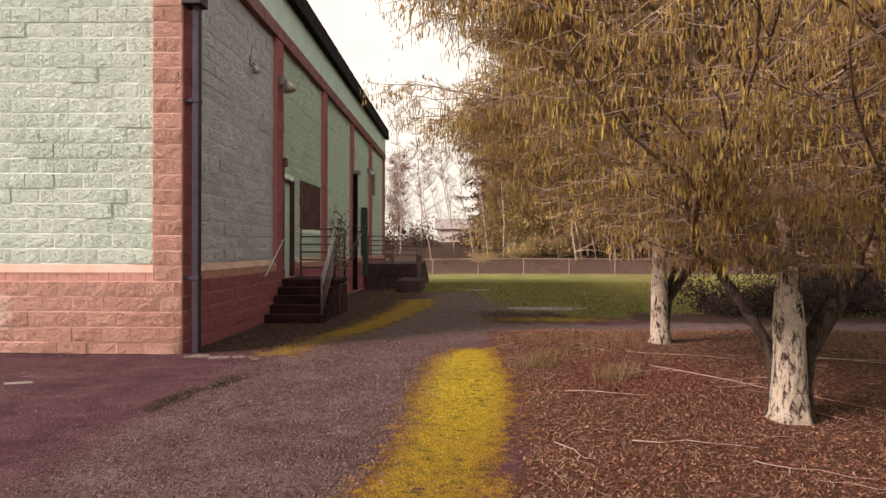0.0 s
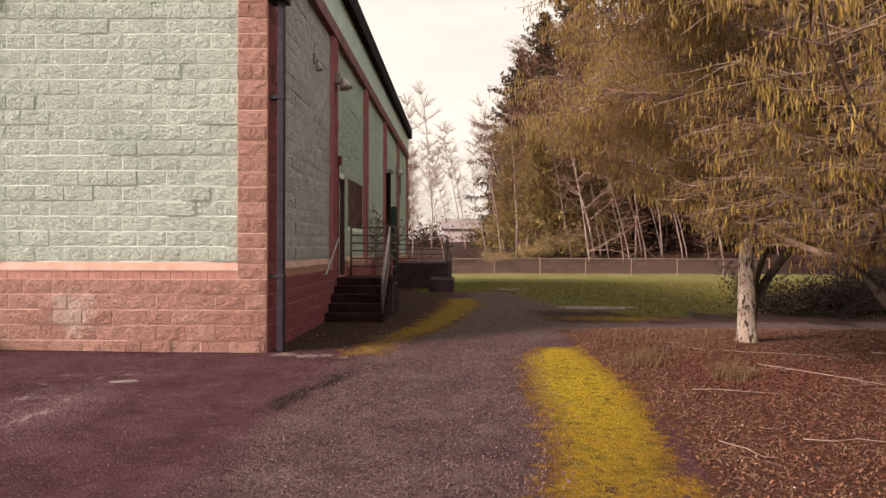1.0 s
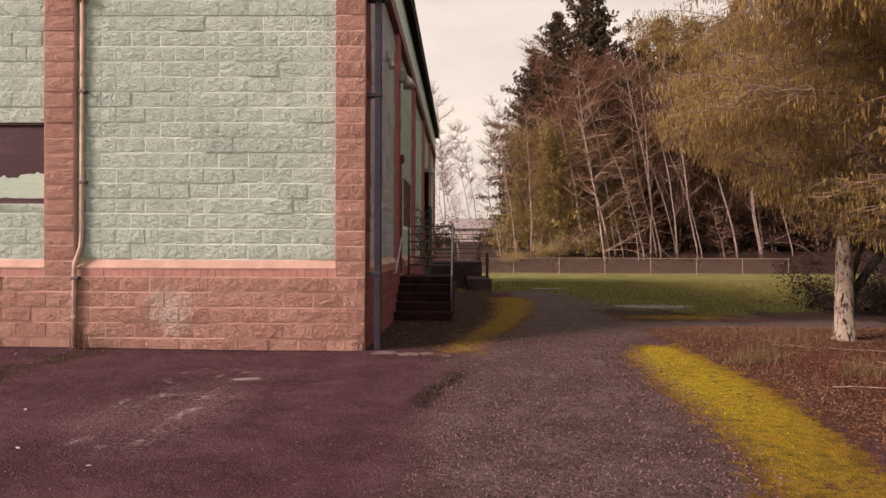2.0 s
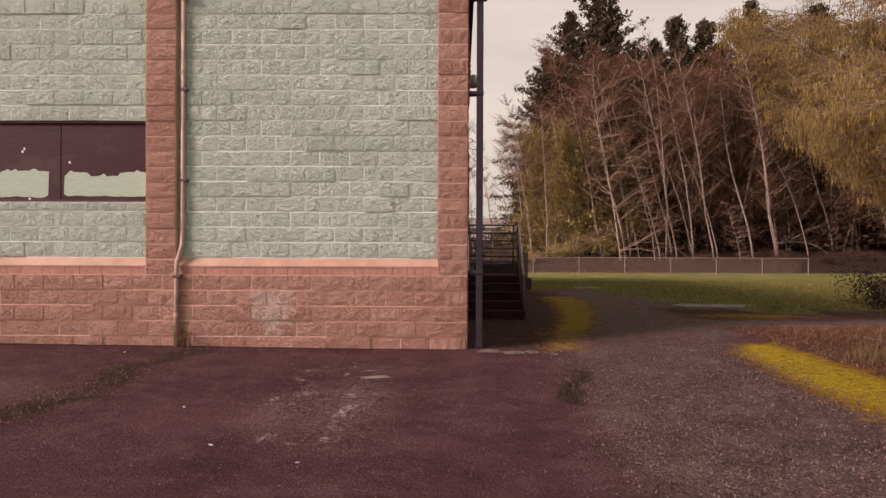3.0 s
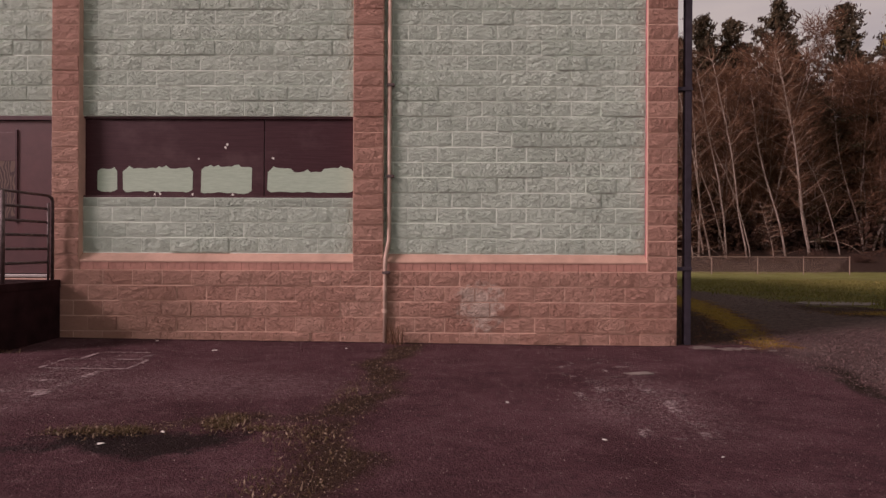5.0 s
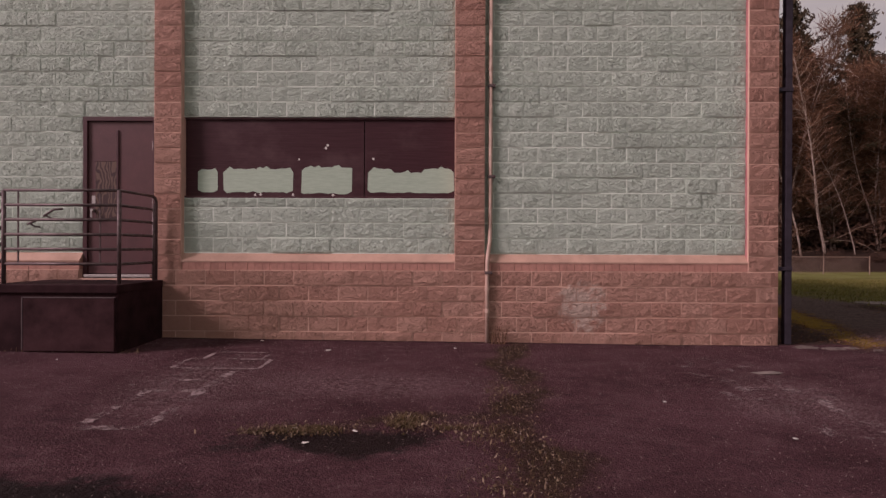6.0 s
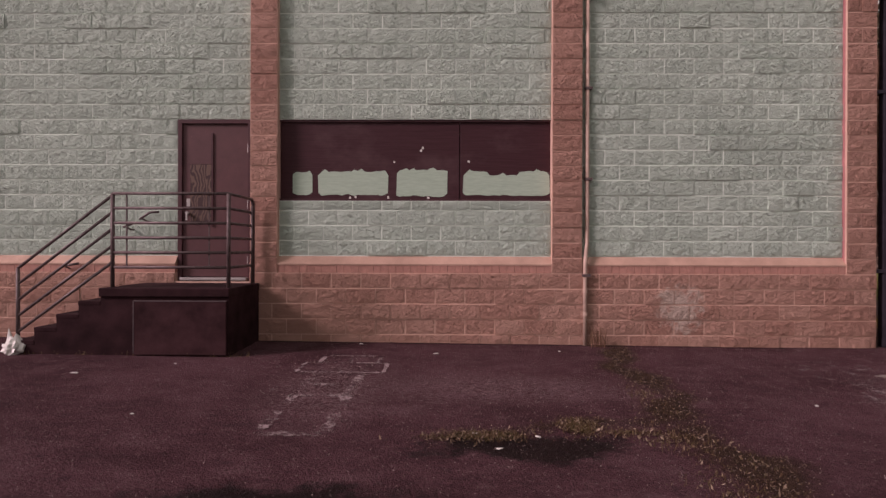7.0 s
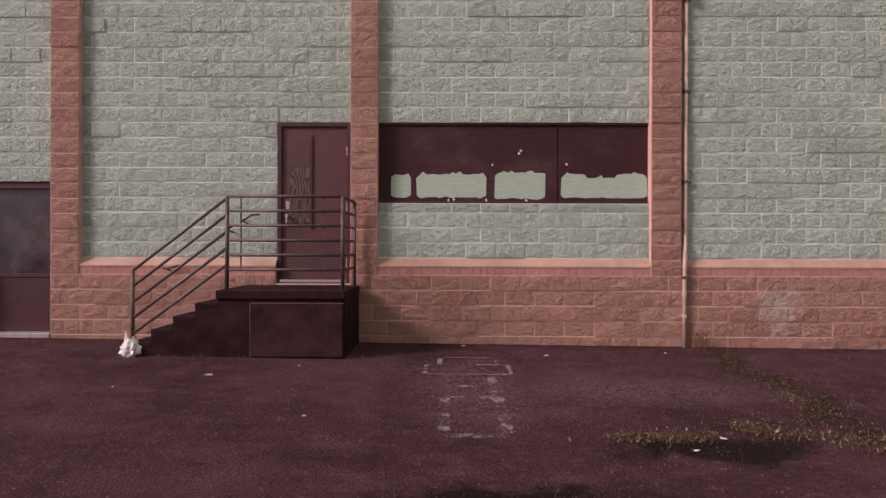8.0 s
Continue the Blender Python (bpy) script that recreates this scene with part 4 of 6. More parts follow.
# ---- stairs ----
def stair_body(name, label, m, run, n, deck, length, depth):
    """Concrete steps that rise along +x to a landing; local y: 0 at the outer edge, depth at the wall; z 0 at the ground."""
    a = Acc()
    rise = deck / n
    prof = [(0.0, -0.3)]
    for k in range(n - 1):
        prof += [(k * run, (k + 1) * rise), ((k + 1) * run, (k + 1) * rise)]
    prof[0] = (0.0, -0.3)
    x1 = (n - 1) * run
    prof += [(x1, deck - 0.10), (x1 + length, deck - 0.10), (x1 + length, -0.3)]
    v = [(x, 0.03, z) for x, z in prof] + [(x, depth, z) for x, z in prof]
    k = len(prof)
    a.add(v, [tuple(range(k)), tuple(reversed(range(k, 2 * k)))] + [((i + 1) % k, i, k + i, k + (i + 1) % k) for i in range(k)])
    st = thing(name, label, "stairs", m)
    steps = part("steps", a, CONCRETE, st)
    for i in range(n - 1):
        part("tread", Acc().box(i * run - 0.004, (i + 1) * run, 0.025, depth, (i + 1) * rise - 0.045, (i + 1) * rise + 0.004, 0.008), CONCRETE, steps)
    part("landing", Acc().box(x1 - 0.012, x1 + length + 0.01, 0.0, depth, deck - 0.1, deck, 0.012), CONCRETE, st, "stained concrete landing slab")
    panel = part("panel", Acc().box(x1 + 0.40, x1 + length - 0.02, -0.002, 0.04, 0.0, deck - 0.15, 0.008), CONCRETE_B, st, "paler concrete infill panel")
    e0, e1, e2 = x1 + 0.40, x1 + length - 0.02, deck - 0.15
    # paler strips stand for light catching the panel's left and top edges
    part("panel_edge", Acc().box(e0 - 0.004, e0 + 0.006, -0.006, 0.03, 0.02, e2).box(e0 + 0.006, e1, -0.006, 0.03, e2 - 0.004, e2 + 0.006), LOUVRE, panel, "pale strip drawn for the lit edge of the panel")
    return st, x1


def rail_run(parent, a, b, n, gap, r=0.018, first=0):
    """n parallel pipes from a to b, one below the other."""
    for k in range(first, n):
        d = Vector((0, 0, -gap * k))
        part("rail", Acc().tube([Vector(a) + d, Vector(b) + d], r, 8), STEEL, parent, smooth=True)


def front_stairs():
    g0 = gz(-14.3, 6.9)
    deck, run, n = 0.862 - g0, 0.262, 5
    st, x1 = stair_body("front_stairs", "dark stained concrete steps and landing at the brown door", pose(-14.53, 6.80, g0), run, n, deck - 0.02, 1.51, 1.11)
    r = thing("stair_railing", "brown steel pipe railing with six rails on the landing", "railing", pose(-14.58, 6.90, g0))
    xa, xb, y, top = x1 + 0.12, x1 + 1.51, 0.05, deck + 1.10
    gap = 0.176
    part("post", Acc().tube([(xa, y, deck - 0.02), (xa, y, top)], 0.024, 10), STEEL, r, smooth=True)
    part("post", Acc().tube([(xb, y, deck - 0.02), (xb, y, top)], 0.024, 10), STEEL, r, smooth=True)
    part("post", Acc().tube([(xb, 0.93, deck - 0.02), (xb, 0.93, top - 0.07), (xb, 0.90, top - 0.02), (xb, 0.84, top)], 0.022, 10), STEEL, r, smooth=True)
    part("post", Acc().tube([(xb + 0.02, 0.82, deck - 0.02), (xb + 0.02, 0.82, top - 0.1)], 0.016, 8), STEEL, r, smooth=True)
    rail_run(r, (xa, y, top), (xb, y, top), 6, gap)
    rail_run(r, (xb, y, top), (xb, 0.86, top), 6, gap)
    # sloping rails to the foot of the steps
    xf, drop = 0.03, 0.895
    part("post", Acc().tube([(xf, y, 0.06), (xf, y, top - drop)], 0.022, 10), STEEL, r, smooth=True)
    for k in range(5):
        part("rail", Acc().tube([(xa, y, top - 0.02 - 0.2 * k), (xf, y, top - drop - 0.19 * k)], 0.018, 8), STEEL, r, smooth=True)
    for x in (xa + 0.16, xb - 0.24):
        part("spacer", Acc().box(x - 0.008, x + 0.008, y + 0.012, y + 0.024, top - 5 * gap, top), STEEL, r)
    for pts in (((-13.58, 1.70), (-13.44, 1.79), (-13.32, 1.80)), ((-13.80, 1.59), (-13.66, 1.65)), ((-14.64, 1.06), (-14.41, 1.10))):
        h = thing("handrail_stub", "broken stub of a dark handrail on the block wall", "handrail", group="handrail stubs")
        part("rail", Acc().tube([(x, 7.88, z) for x, z in pts], 0.016, 8), STEEL, h, smooth=True)
        part("bracket", Acc().tube([(pts[0][0] + 0.03, 7.88, pts[0][1] + 0.01), (pts[0][0] + 0.08, 7.92, pts[0][1] - 0.03), (pts[0][0] + 0.08, 8.03 if pts[0][1] > 1.2 else 7.93, pts[0][1] - 0.03)], 0.012, 6), STEEL, h)


def side_stairs():
    m = SIDE @ pose(3.28, -1.17, 0)
    g0 = 0.02
    deck, run, n = 0.79, 0.27, 5
    st, x1 = stair_body("side_stairs", "dark concrete steps and landing at the side door", m, run, n, deck, 1.2, 1.17)
    r = thing("side_railing", "brown steel pipe railing round the side landing", "railing", m)
    top, gap, y = deck + 1.09, 0.176, 0.05
    xe = x1 + 1.14
    for p in ((xe, y), (xe, 1.06), (x1 + 0.08, y)):
        part("post", Acc().tube([(*p, deck - 0.02), (*p, top)], 0.024, 8), STEEL, r, smooth=True)
    rail_run(r, (xe, y, top), (xe, 1.06, top), 6, gap)
    rail_run(r, (x1 + 0.08, y, top), (xe, y, top), 6, gap)
    part("post", Acc().tube([(0.02, y, 0.0), (0.02, y, 0.85)], 0.022, 8), STEEL, r, smooth=True)
    for k in range(5):
        part("rail", Acc().tube([(x1 + 0.08, y, top - 0.02 - gap * k), (0.02, y, 0.85 - 0.17 * k)], 0.018, 8), GALV if k < 2 else STEEL, r, smooth=True)
    h = thing("side_wall_handrail", "pale worn steel handrail on the side wall", "handrail", m)
    part("rail", Acc().tube([(1.05, 1.10, 1.62), (-0.05, 1.10, 0.92), (-0.08, 1.17, 0.90)], 0.018, 8), GALV, h, smooth=True)
    for x in (0.85, 0.1):
        part("bracket", Acc().tube([(x, 1.10, 0.93 + 0.62 * x), (x, 1.2, 0.88 + 0.62 * x)], 0.012, 6), STEEL, h)


front_stairs()
side_stairs()


def side_openings():
    u0, u1, z0, z1 = SIDE_WIN
    w = thing("window_2", "side window closed with a maroon brown board", "window", SIDE, kind="structure")
    part("board", Acc().box(u0 + 0.01, u1 - 0.01, REC - 0.01, REC + 0.03, z0 + 0.01, z1 - 0.01, 0.004), BROWN, w, "maroon painted board")
    part("frame", Acc().box(u0 + 0.003, u1 - 0.003, REC + 0.031, REC + 0.08, z0 + 0.003, z1 - 0.003), BROWN, w)
    u0, u1, z0, z1 = SIDE_DOOR
    d = thing("door_3", "mint painted side door with dark frame, closed", "door", SIDE, kind="structure")
    part("leaf", Acc().box(u0 + 0.05, u1 - 0.05, REC + 0.06, REC + 0.1, z0, z1 - 0.05, 0.003), FRIEZE, d)
    part("frame", Acc().box(u0 + 0.003, u0 + 0.05, REC - 0.01, REC + 0.14, z0, z1 - 0.003).box(u1 - 0.05, u1 - 0.003, REC - 0.04, REC + 0.14, z0, z1 - 0.003).box(u0 + 0.05, u1 - 0.05, REC - 0.01, REC + 0.14, z1 - 0.05, z1 - 0.003), BROWN, d, "dark brown frame")
    part("handle", Acc().tube([(u0 + 0.12, REC + 0.06, z0 + 0.95), (u0 + 0.12, REC, z0 + 0.95)], 0.02, 8), GALV, d)


def flood_lamp(u, z):
    d = thing("flood_lamp", "small dark flood lamp on the side wall", "lamp", SIDE)
    part("base", Acc().box(u - 0.07, u + 0.07, REC - 0.06, REC - 0.02, z + 0.05, z + 0.22, 0.01), GREY, d)
    arm = part("arm", Acc().tube([(u, REC - 0.06, z + 0.12), (u, REC - 0.10, z + 0.08), (u, REC - 0.11, z + 0.03)], 0.018, 8), GREY, d)
    part("head", Acc().tube([(u, REC - 0.10, z + 0.05), (u, REC - 0.11, z), (u, REC - 0.13, z - 0.08)], [0.03, 0.055, 0.065], 12), GALV, arm, "pale lamp head", smooth=True)


def bell_lamp(u, z, s=1.0, y=0.0):
    d = thing("bell_lamp", "bell-shaped grey metal wall lamp on a pilaster", "lamp", SIDE)
    box = part("box", Acc().box(u - 0.09 * s, u + 0.09 * s, y - 0.12, y - 0.02, z, z + 0.26 * s, 0.015), GREY, d)
    part("shade", Acc().tube([(u, y - 0.16, z + 0.12), (u, y - 0.2, z + 0.02), (u, y - 0.23, z - 0.14 * s)], [0.05 * s, 0.12 * s, 0.17 * s], 14), GALV, box, "pale bell-shaped shade", smooth=True)


def side_fittings():
    flood_lamp(2.78, 4.72)
    bell_lamp(4.22, 4.80, 0.8)
    bell_lamp(4 * PITCH - 0.3, 4.5, 0.8, REC)
    k = thing("conduit_box", "small maroon junction box on a pilaster", "junction box", SIDE)
    part("box", Acc().box(PITCH + 0.34, PITCH + 0.46, -0.1, -0.02, 3.16, 3.34, 0.01), TRIM, k)
    part("conduit", Acc().tube([(PITCH + 0.40, -0.035, 0.9), (PITCH + 0.40, -0.035, 3.16)], 0.014, 6), TRIM, k)
    p = thing("side_downspout", "dark downspout with flat head on the side wall", "downspout", SIDE)
    u = 3 * PITCH + 0.2
    part("pipe", Acc().box(u - 0.09, u + 0.09, -0.17, -0.03, 0.0, 4.0, 0.015), GUTTER, p)
    part("head", Acc().box(u - 0.18, u + 0.18, -0.26, -0.02, 4.0, 4.12, 0.01), GREY, p, "pale flat head")
    c = thing("meter_cabinet", "tall narrow green cabinet on the side wall", "cabinet", SIDE)
    part("body", Acc().box(14.4, 14.62, -0.16, REC - 0.03, 0.4, 3.0, 0.02), plain_paint("bottle_green_paint", (0.02, 0.045, 0.03), 0.5), c)
    part("door", Acc().box(14.43, 14.59, -0.176, -0.162, 0.5, 2.9, 0.006), plain_paint("green_door_paint", (0.025, 0.05, 0.035), 0.5), c)
    v = thing("wall_louvre", "dark slatted louvre vent high on the side wall", "vent", SIDE)
    u0, u1 = 4 * PITCH + 0.55, 4 * PITCH + 1.55
    part("frame", Acc().box(u0, u1, REC - 0.05, REC - 0.025, 3.75, 4.85, 0.005), LOUVRE, v)
    for i in range(10):
        z = 3.82 + i * 0.1
        part("slat", Acc().add([(u0 + 0.04, REC - 0.10, z), (u1 - 0.04, REC - 0.10, z), (u1 - 0.04, REC - 0.05, z + 0.06), (u0 + 0.04, REC - 0.05, z + 0.06), (u0 + 0.04, REC - 0.10, z - 0.008), (u1 - 0.04, REC - 0.10, z - 0.008), (u1 - 0.04, REC - 0.05, z + 0.05), (u0 + 0.04, REC - 0.05, z + 0.05)], [(0, 1, 2, 3), (7, 6, 5, 4), (4, 5, 1, 0), (3, 2, 6, 7), (0, 3, 7, 4), (1, 5, 6, 2)]), GREY, v)


def rear_ramp():
    """Raised concrete platform with pipe railings at the rear of the side wall."""
    m = SIDE @ pose(14.8, -2.1, 0)
    r = thing("rear_platform", "stained concrete loading platform with a ramp", "platform", m)
    part("body", Acc().box(0, 4.5, 0, 2.05, -0.6, 0.85, 0.02), PLATFORM, r)
    part("ramp", Acc().add([(4.5, 0, 0.82), (4.5, 2.05, 0.82), (7.5, 0, -0.3), (7.5, 2.05, -0.3), (4.5, 0, -0.6), (4.5, 2.05, -0.6), (7.5, 0, -0.6), (7.5, 2.05, -0.6)], [(0, 2, 3, 1), (4, 5, 7, 6), (0, 4, 6, 2), (1, 3, 7, 5), (2, 6, 7, 3), (0, 1, 5, 4)]), PLATFORM, r)
    q = thing("rear_railing", "thin steel railing round the rear platform", "railing", m)
    for x, y in ((0.05, 0.06), (0.05, 1.0), (0.05, 1.95), (2.2, 0.06), (4.4, 0.06)):
        part("post", Acc().tube([(x, y, 0.83), (x, y, 1.92)], 0.022, 8), STEEL, q)
    rail_run(q, (0.05, 0.06, 1.92), (0.05, 1.95, 1.92), 6, 0.18)
    rail_run(q, (0.05, 0.06, 1.92), (4.4, 0.06, 1.92), 6, 0.18)
    b = thing("ramp_fence", "low steel baluster railing beside the ramp", "railing", m)
    for i in range(7):
        part("baluster", Acc().tube([(-2.2 + 0.3 * i, -0.14, -0.1), (-2.2 + 0.3 * i, -0.14, 1.22)], 0.014, 6), STEEL, b)
    part("rail", Acc().tube([(-2.3, -0.14, 1.22), (-0.3, -0.14, 1.22)], 0.018, 6), STEEL, b)
    part("kerb", Acc().box(-2.5, -0.05, -0.25, 0.6, -0.4, 0.34, 0.03), PLATFORM, b)


side_openings()
side_fittings()
rear_ramp()


# ---- small things on the lot ----
def chalk_court(shift, label, faint):
    """Worn painted hopscotch court on the asphalt; shift: along the wall; faint: nearly worn off."""
    rng = random.Random(8)
    c = thing("hopscotch_court", label, "court marking", group="hopscotch courts")

    def line(x0, y0, x1, y1, w=0.06, wear=0.3):
        x0, x1 = x0 + shift, x1 + shift
        if faint:
            wear, w = 0.3, w * 1.5
        n = max(3, int(math.hypot(x1 - x0, y1 - y0) / 0.05))
        dx, dy = (x1 - x0), (y1 - y0)
        l = math.hypot(dx, dy)
        nx, ny = -dy / l * w / 2, dx / l * w / 2
        left, right = [], []
        for i in range(n + 1):
            p, k = i / n, rng.uniform(0.6, 1.1)
            x, y = x0 + dx * p, y0 + dy * p
            left.append((x + nx * k, y + ny * k, gz(x, y) + 0.0055))
            right.append((x - nx * k, y - ny * k, gz(x, y) + 0.0055))
        part("line", Acc().add(left + right, [(i, n + 1 + i, n + 2 + i, i + 1) for i in range(n)]), CHALK if wear < 0.03 else (CHALK_MID if wear < 0.1 else CHALK_WORN), c)

    line(-10.85, 6.97, -10.19, 6.97, wear=0.0)
    line(-10.85, 6.59, -10.19, 6.59, wear=0.0)
    for x in (-10.85, -10.19):
        line(x, 6.59, x, 6.97, wear=0.0)
    line(-10.52, 6.59, -10.52, 6.97, wear=0.2)
    line(-11.0, 6.13, -10.08, 6.13, wear=0.0)
    line(-11.0, 6.57, -10.86, 6.57, wear=0.0)
    line(-10.18, 6.57, -10.08, 6.57, wear=0.0)
    for x in (-11.0, -10.08):
        line(x, 6.13, x, 6.57, wear=0.0)
    line(-10.54, 6.13, -10.54, 6.57, wear=0.2)
    for x in (-10.78, -10.30):
        line(x, 4.2, x, 6.1, w=0.11, wear=0.05)
    for y in (5.62, 5.23, 4.2):
        line(-10.83, y, -10.26, y, w=0.11, wear=0.05)
    for x0, x1 in ((-11.03, -10.8), (-10.28, -10.11)):
        line(x0, 5.62, x1, 5.62, wear=0.25)
        line(x0, 5.23, x1, 5.23, wear=0.25)
    for x in (-11.03, -10.11):
        line(x, 5.23, x, 5.62, wear=0.25)


def plastic_bag():
    rng = random.Random(3)
    bm = bmesh.new()
    bmesh.ops.create_icosphere(bm, subdivisions=3, radius=0.15)
    for v in bm.verts:
        p = v.co.normalized()
        k = 1 + 0.5 * noise.noise(p * 2.3) + 0.25 * noise.noise(p * 6) + 0.12 * abs(noise.noise(p * 13))
        v.co = Vector((p.x * 0.16 * k, p.y * 0.13 * k, max(-0.09, p.z * 0.12 * k)))
        for hx, tall in ((-0.45, 0.15), (0.30, 0.12)):
            near = max(0.0, 1 - math.hypot(p.x - hx, p.y) / 0.42)
            if p.z > 0:
                v.co.z += tall * near ** 1.5
    me = bpy.data.meshes.new("plastic_bag")
    bm.to_mesh(me)
    bm.free()
    solid("plastic_bag", me, WHITE, "crumpled white plastic bag at the railing post", "bag", m=pose(-14.50, 6.82, gz(-14.5, 6.82) + 0.07) @ Matrix.Diagonal((0.72, 0.72, 0.85, 1)))


def debris():
    """Scraps of white litter and pale chips on the asphalt."""
    rng = random.Random(21)
    for x, y, s in ((-9.55, 7.13, 0.09), (-10.55, 7.72, 0.07), (-13.2, 5.9, 0.09), (-9.2, 4.25, 0.05), (-8.75, 4.2, 0.06), (-9.05, 3.95, 0.05), (-4.68, 6.27, 0.19), (-12.4, 6.4, 0.05), (-8.0, 7.4, 0.05), (-11.9, 4.6, 0.04), (-6.2, 5.1, 0.04), (-5.6, 4.2, 0.04), (-13.9, 5.4, 0.04), (-4.9, 3.9, 0.03)):
        n = 7
        flat = 0.2
        if s < 0.1:
            s, flat = s * 0.55, 1.0
        a = Acc()
        pts = [(s * rng.uniform(0.6, 1) * math.cos(6.283 * k / n), 0.6 * s * rng.uniform(0.5, 1) * math.sin(6.283 * k / n), rng.uniform(0.0, 0.2) * s * flat) for k in range(n)]
        a.add(pts + [(p[0], p[1], p[2] - 0.004) for p in pts] + [(0, 0, 0.25 * s * flat)], [(k, (k + 1) % n, 2 * n) for k in range(n)] + [(k, n + k, n + (k + 1) % n, (k + 1) % n) for k in range(n)] + [tuple(reversed(range(n, 2 * n)))])
        solid("paper_scrap", a, WHITE if s < 0.1 else SLAB, "small pale paper scrap lying on asphalt" if s < 0.1 else "pale worn spot of concrete on asphalt", "litter", group="scraps on the lot", m=pose(x, y, gz(x, y) + (0.010 if flat == 1.0 else 0.006), 0, 0, rng.uniform(0, 360) if flat == 1.0 else 8))


chalk_court(0.0, "worn white painted hopscotch lines on asphalt", False)
chalk_court(5.52, "nearly worn off white hopscotch lines on asphalt", True)
plastic_bag()
debris()


def broken_slab(x0, x1, y0, y1, top, seed):
    """A worn slab with a ragged outline and an uneven, slightly domed top, sunk into the ground."""
    rng = random.Random(seed)
    n, cx, cy = 22, (x0 + x1) / 2, (y0 + y1) / 2
    a, ring, edge = Acc(), [], []
    for k in range(n):
        q = 2 * math.pi * (k + rng.uniform(-0.35, 0.35)) / n
        g = (abs(math.cos(q)) ** 3 + abs(math.sin(q)) ** 3) ** (-1 / 3) * rng.uniform(0.62, 1.06)
        ring.append((cx + (x1 - x0) / 2 * g * math.cos(q), cy + (y1 - y0) / 2 * g * math.sin(q)))
    v = [(x, y, gz(x, y) - 0.05) for x, y in ring] + [(x, y, gz(x, y) + top * rng.uniform(0.2, 0.7)) for x, y in ring]
    v += [(cx + (x - cx) * 0.8, cy + (y - cy) * 0.8, gz(x, y) + top * rng.uniform(0.6, 1.2)) for x, y in ring] + [(cx, cy, gz(cx, cy) + top)]
    f = [(k, (k + 1) % n, n + (k + 1) % n, n + k) for k in range(n)] + [(n + k, n + (k + 1) % n, 2 * n + (k + 1) % n, 2 * n + k) for k in range(n)]
    return a.add(v, f + [(2 * n + k, 2 * n + (k + 1) % n, 3 * n) for k in range(n)])


for k, (x0, x1, y0, y1) in enumerate(((-3.56, -3.20, 7.66, 7.90), (-3.22, -2.90, 7.60, 7.80), (-2.92, -2.70, 7.66, 7.82), (-2.62, -2.50, 7.56, 7.64))):
    solid("splash_slab", broken_slab(x0, x1, y0, y1, 0.011, 40 + k), SPLASH, "broken pale concrete slab under the downspout", "slab", group="slabs under the downspout")
solid("path_slab", broken_slab(1.2, 3.2, 13.2, 14.0, 0.03, 51), SLAB, "pale concrete slab in the grass", "slab")
solid("path_slab", broken_slab(0.2, 1.6, 20.2, 21.4, 0.04, 52), SLAB, "pale concrete slab in the grass", "slab")


# ---- fence ----
def fence():
    f = thing("chain_link_fence", "rusty low chain-link fence with round posts at the lawn's end", "fence")
    y, step = 40.0, 3.08
    xs = [1.75 + step * k for k in range(-4, 7)]
    tops = {x: gz(x, y) + 1.18 for x in xs}
    rust = plain_paint("weathered_fence_steel", (0.30, 0.22, 0.17), 0.7, 0.3, 6.0, 0.2)
    for x in xs:
        part("post", Acc().tube([(x, y, gz(x, y) - 0.1), (x, y, tops[x] + 0.06)], 0.035, 8), rust, f)
    for a, b in zip(xs, xs[1:]):
        part("top_rail", Acc().tube([(a, y, tops[a]), (b, y, tops[b])], 0.026, 6), rust, f)
    w = Acc()
    x0, x1, h = xs[0], xs[-1], 1.12
    n = int((x1 - x0) / 0.11)
    zb = gz(5, y) + 0.05
    for k in range(-10, n):
        for s in (1, -1):
            a = x0 + 0.11 * k + (h if s < 0 else 0)
            p, q = Vector((a, y, zb)), Vector((a + s * h, y, zb + h))
            if min(p.x, q.x) >= x0 and max(p.x, q.x) <= x1:
                w.tube([p, q], 0.004, 3, False)
    tagged(part("wire_mesh", w, rust, f), "woven steel wire mesh", kind="stuff")


fence()


# ---- plants ----
def limb_path(rng, p, d, length, steps, wander, lift):
    pts = [Vector(p)]
    d = Vector(d).normalized()
    for k in range(steps):
        d = (d + Vector((rng.gauss(0, wander), rng.gauss(0, wander), rng.gauss(0, wander) + lift))).normalized()
        pts.append(pts[-1] + d * (length / steps))
    return pts


def taper(r0, r1, n):
    return [r0 + (r1 - r0) * k / (n - 1) for k in range(n)]


def catkin_mesh(name, at, length, width, rng):
    """Drooping catkins: slim spindles that hang from the points at."""
    n = len(at)
    at = np.asarray(at)
    L = rng.uniform(length[0], length[1], n)
    W = rng.uniform(width[0], width[1], n)
    sway = rng.normal(0, 0.12, (n, 2)) * L[:, None]
    ang = rng.uniform(0, 6.28, n)
    side = np.stack([np.cos(ang) * W, np.sin(ang) * W, np.zeros(n)], -1)
    mid = at + np.stack([sway[:, 0] * 0.5, sway[:, 1] * 0.5, -0.5 * L], -1)
    end = at + np.stack([sway[:, 0], sway[:, 1], -L], -1)
    back = np.stack([-np.sin(ang) * W * 0.8, np.cos(ang) * W * 0.8, np.zeros(n)], -1)
    v = np.stack([at + back, mid + side - back, end + back, mid - side - back], 1)
    f = np.array([(0, 1, 2), (0, 2, 3)])
    f = (f[None] + (np.arange(n) * 4)[:, None, None]).reshape(-1, 3)
    return array_mesh(name, v.reshape(-1, 3), f)


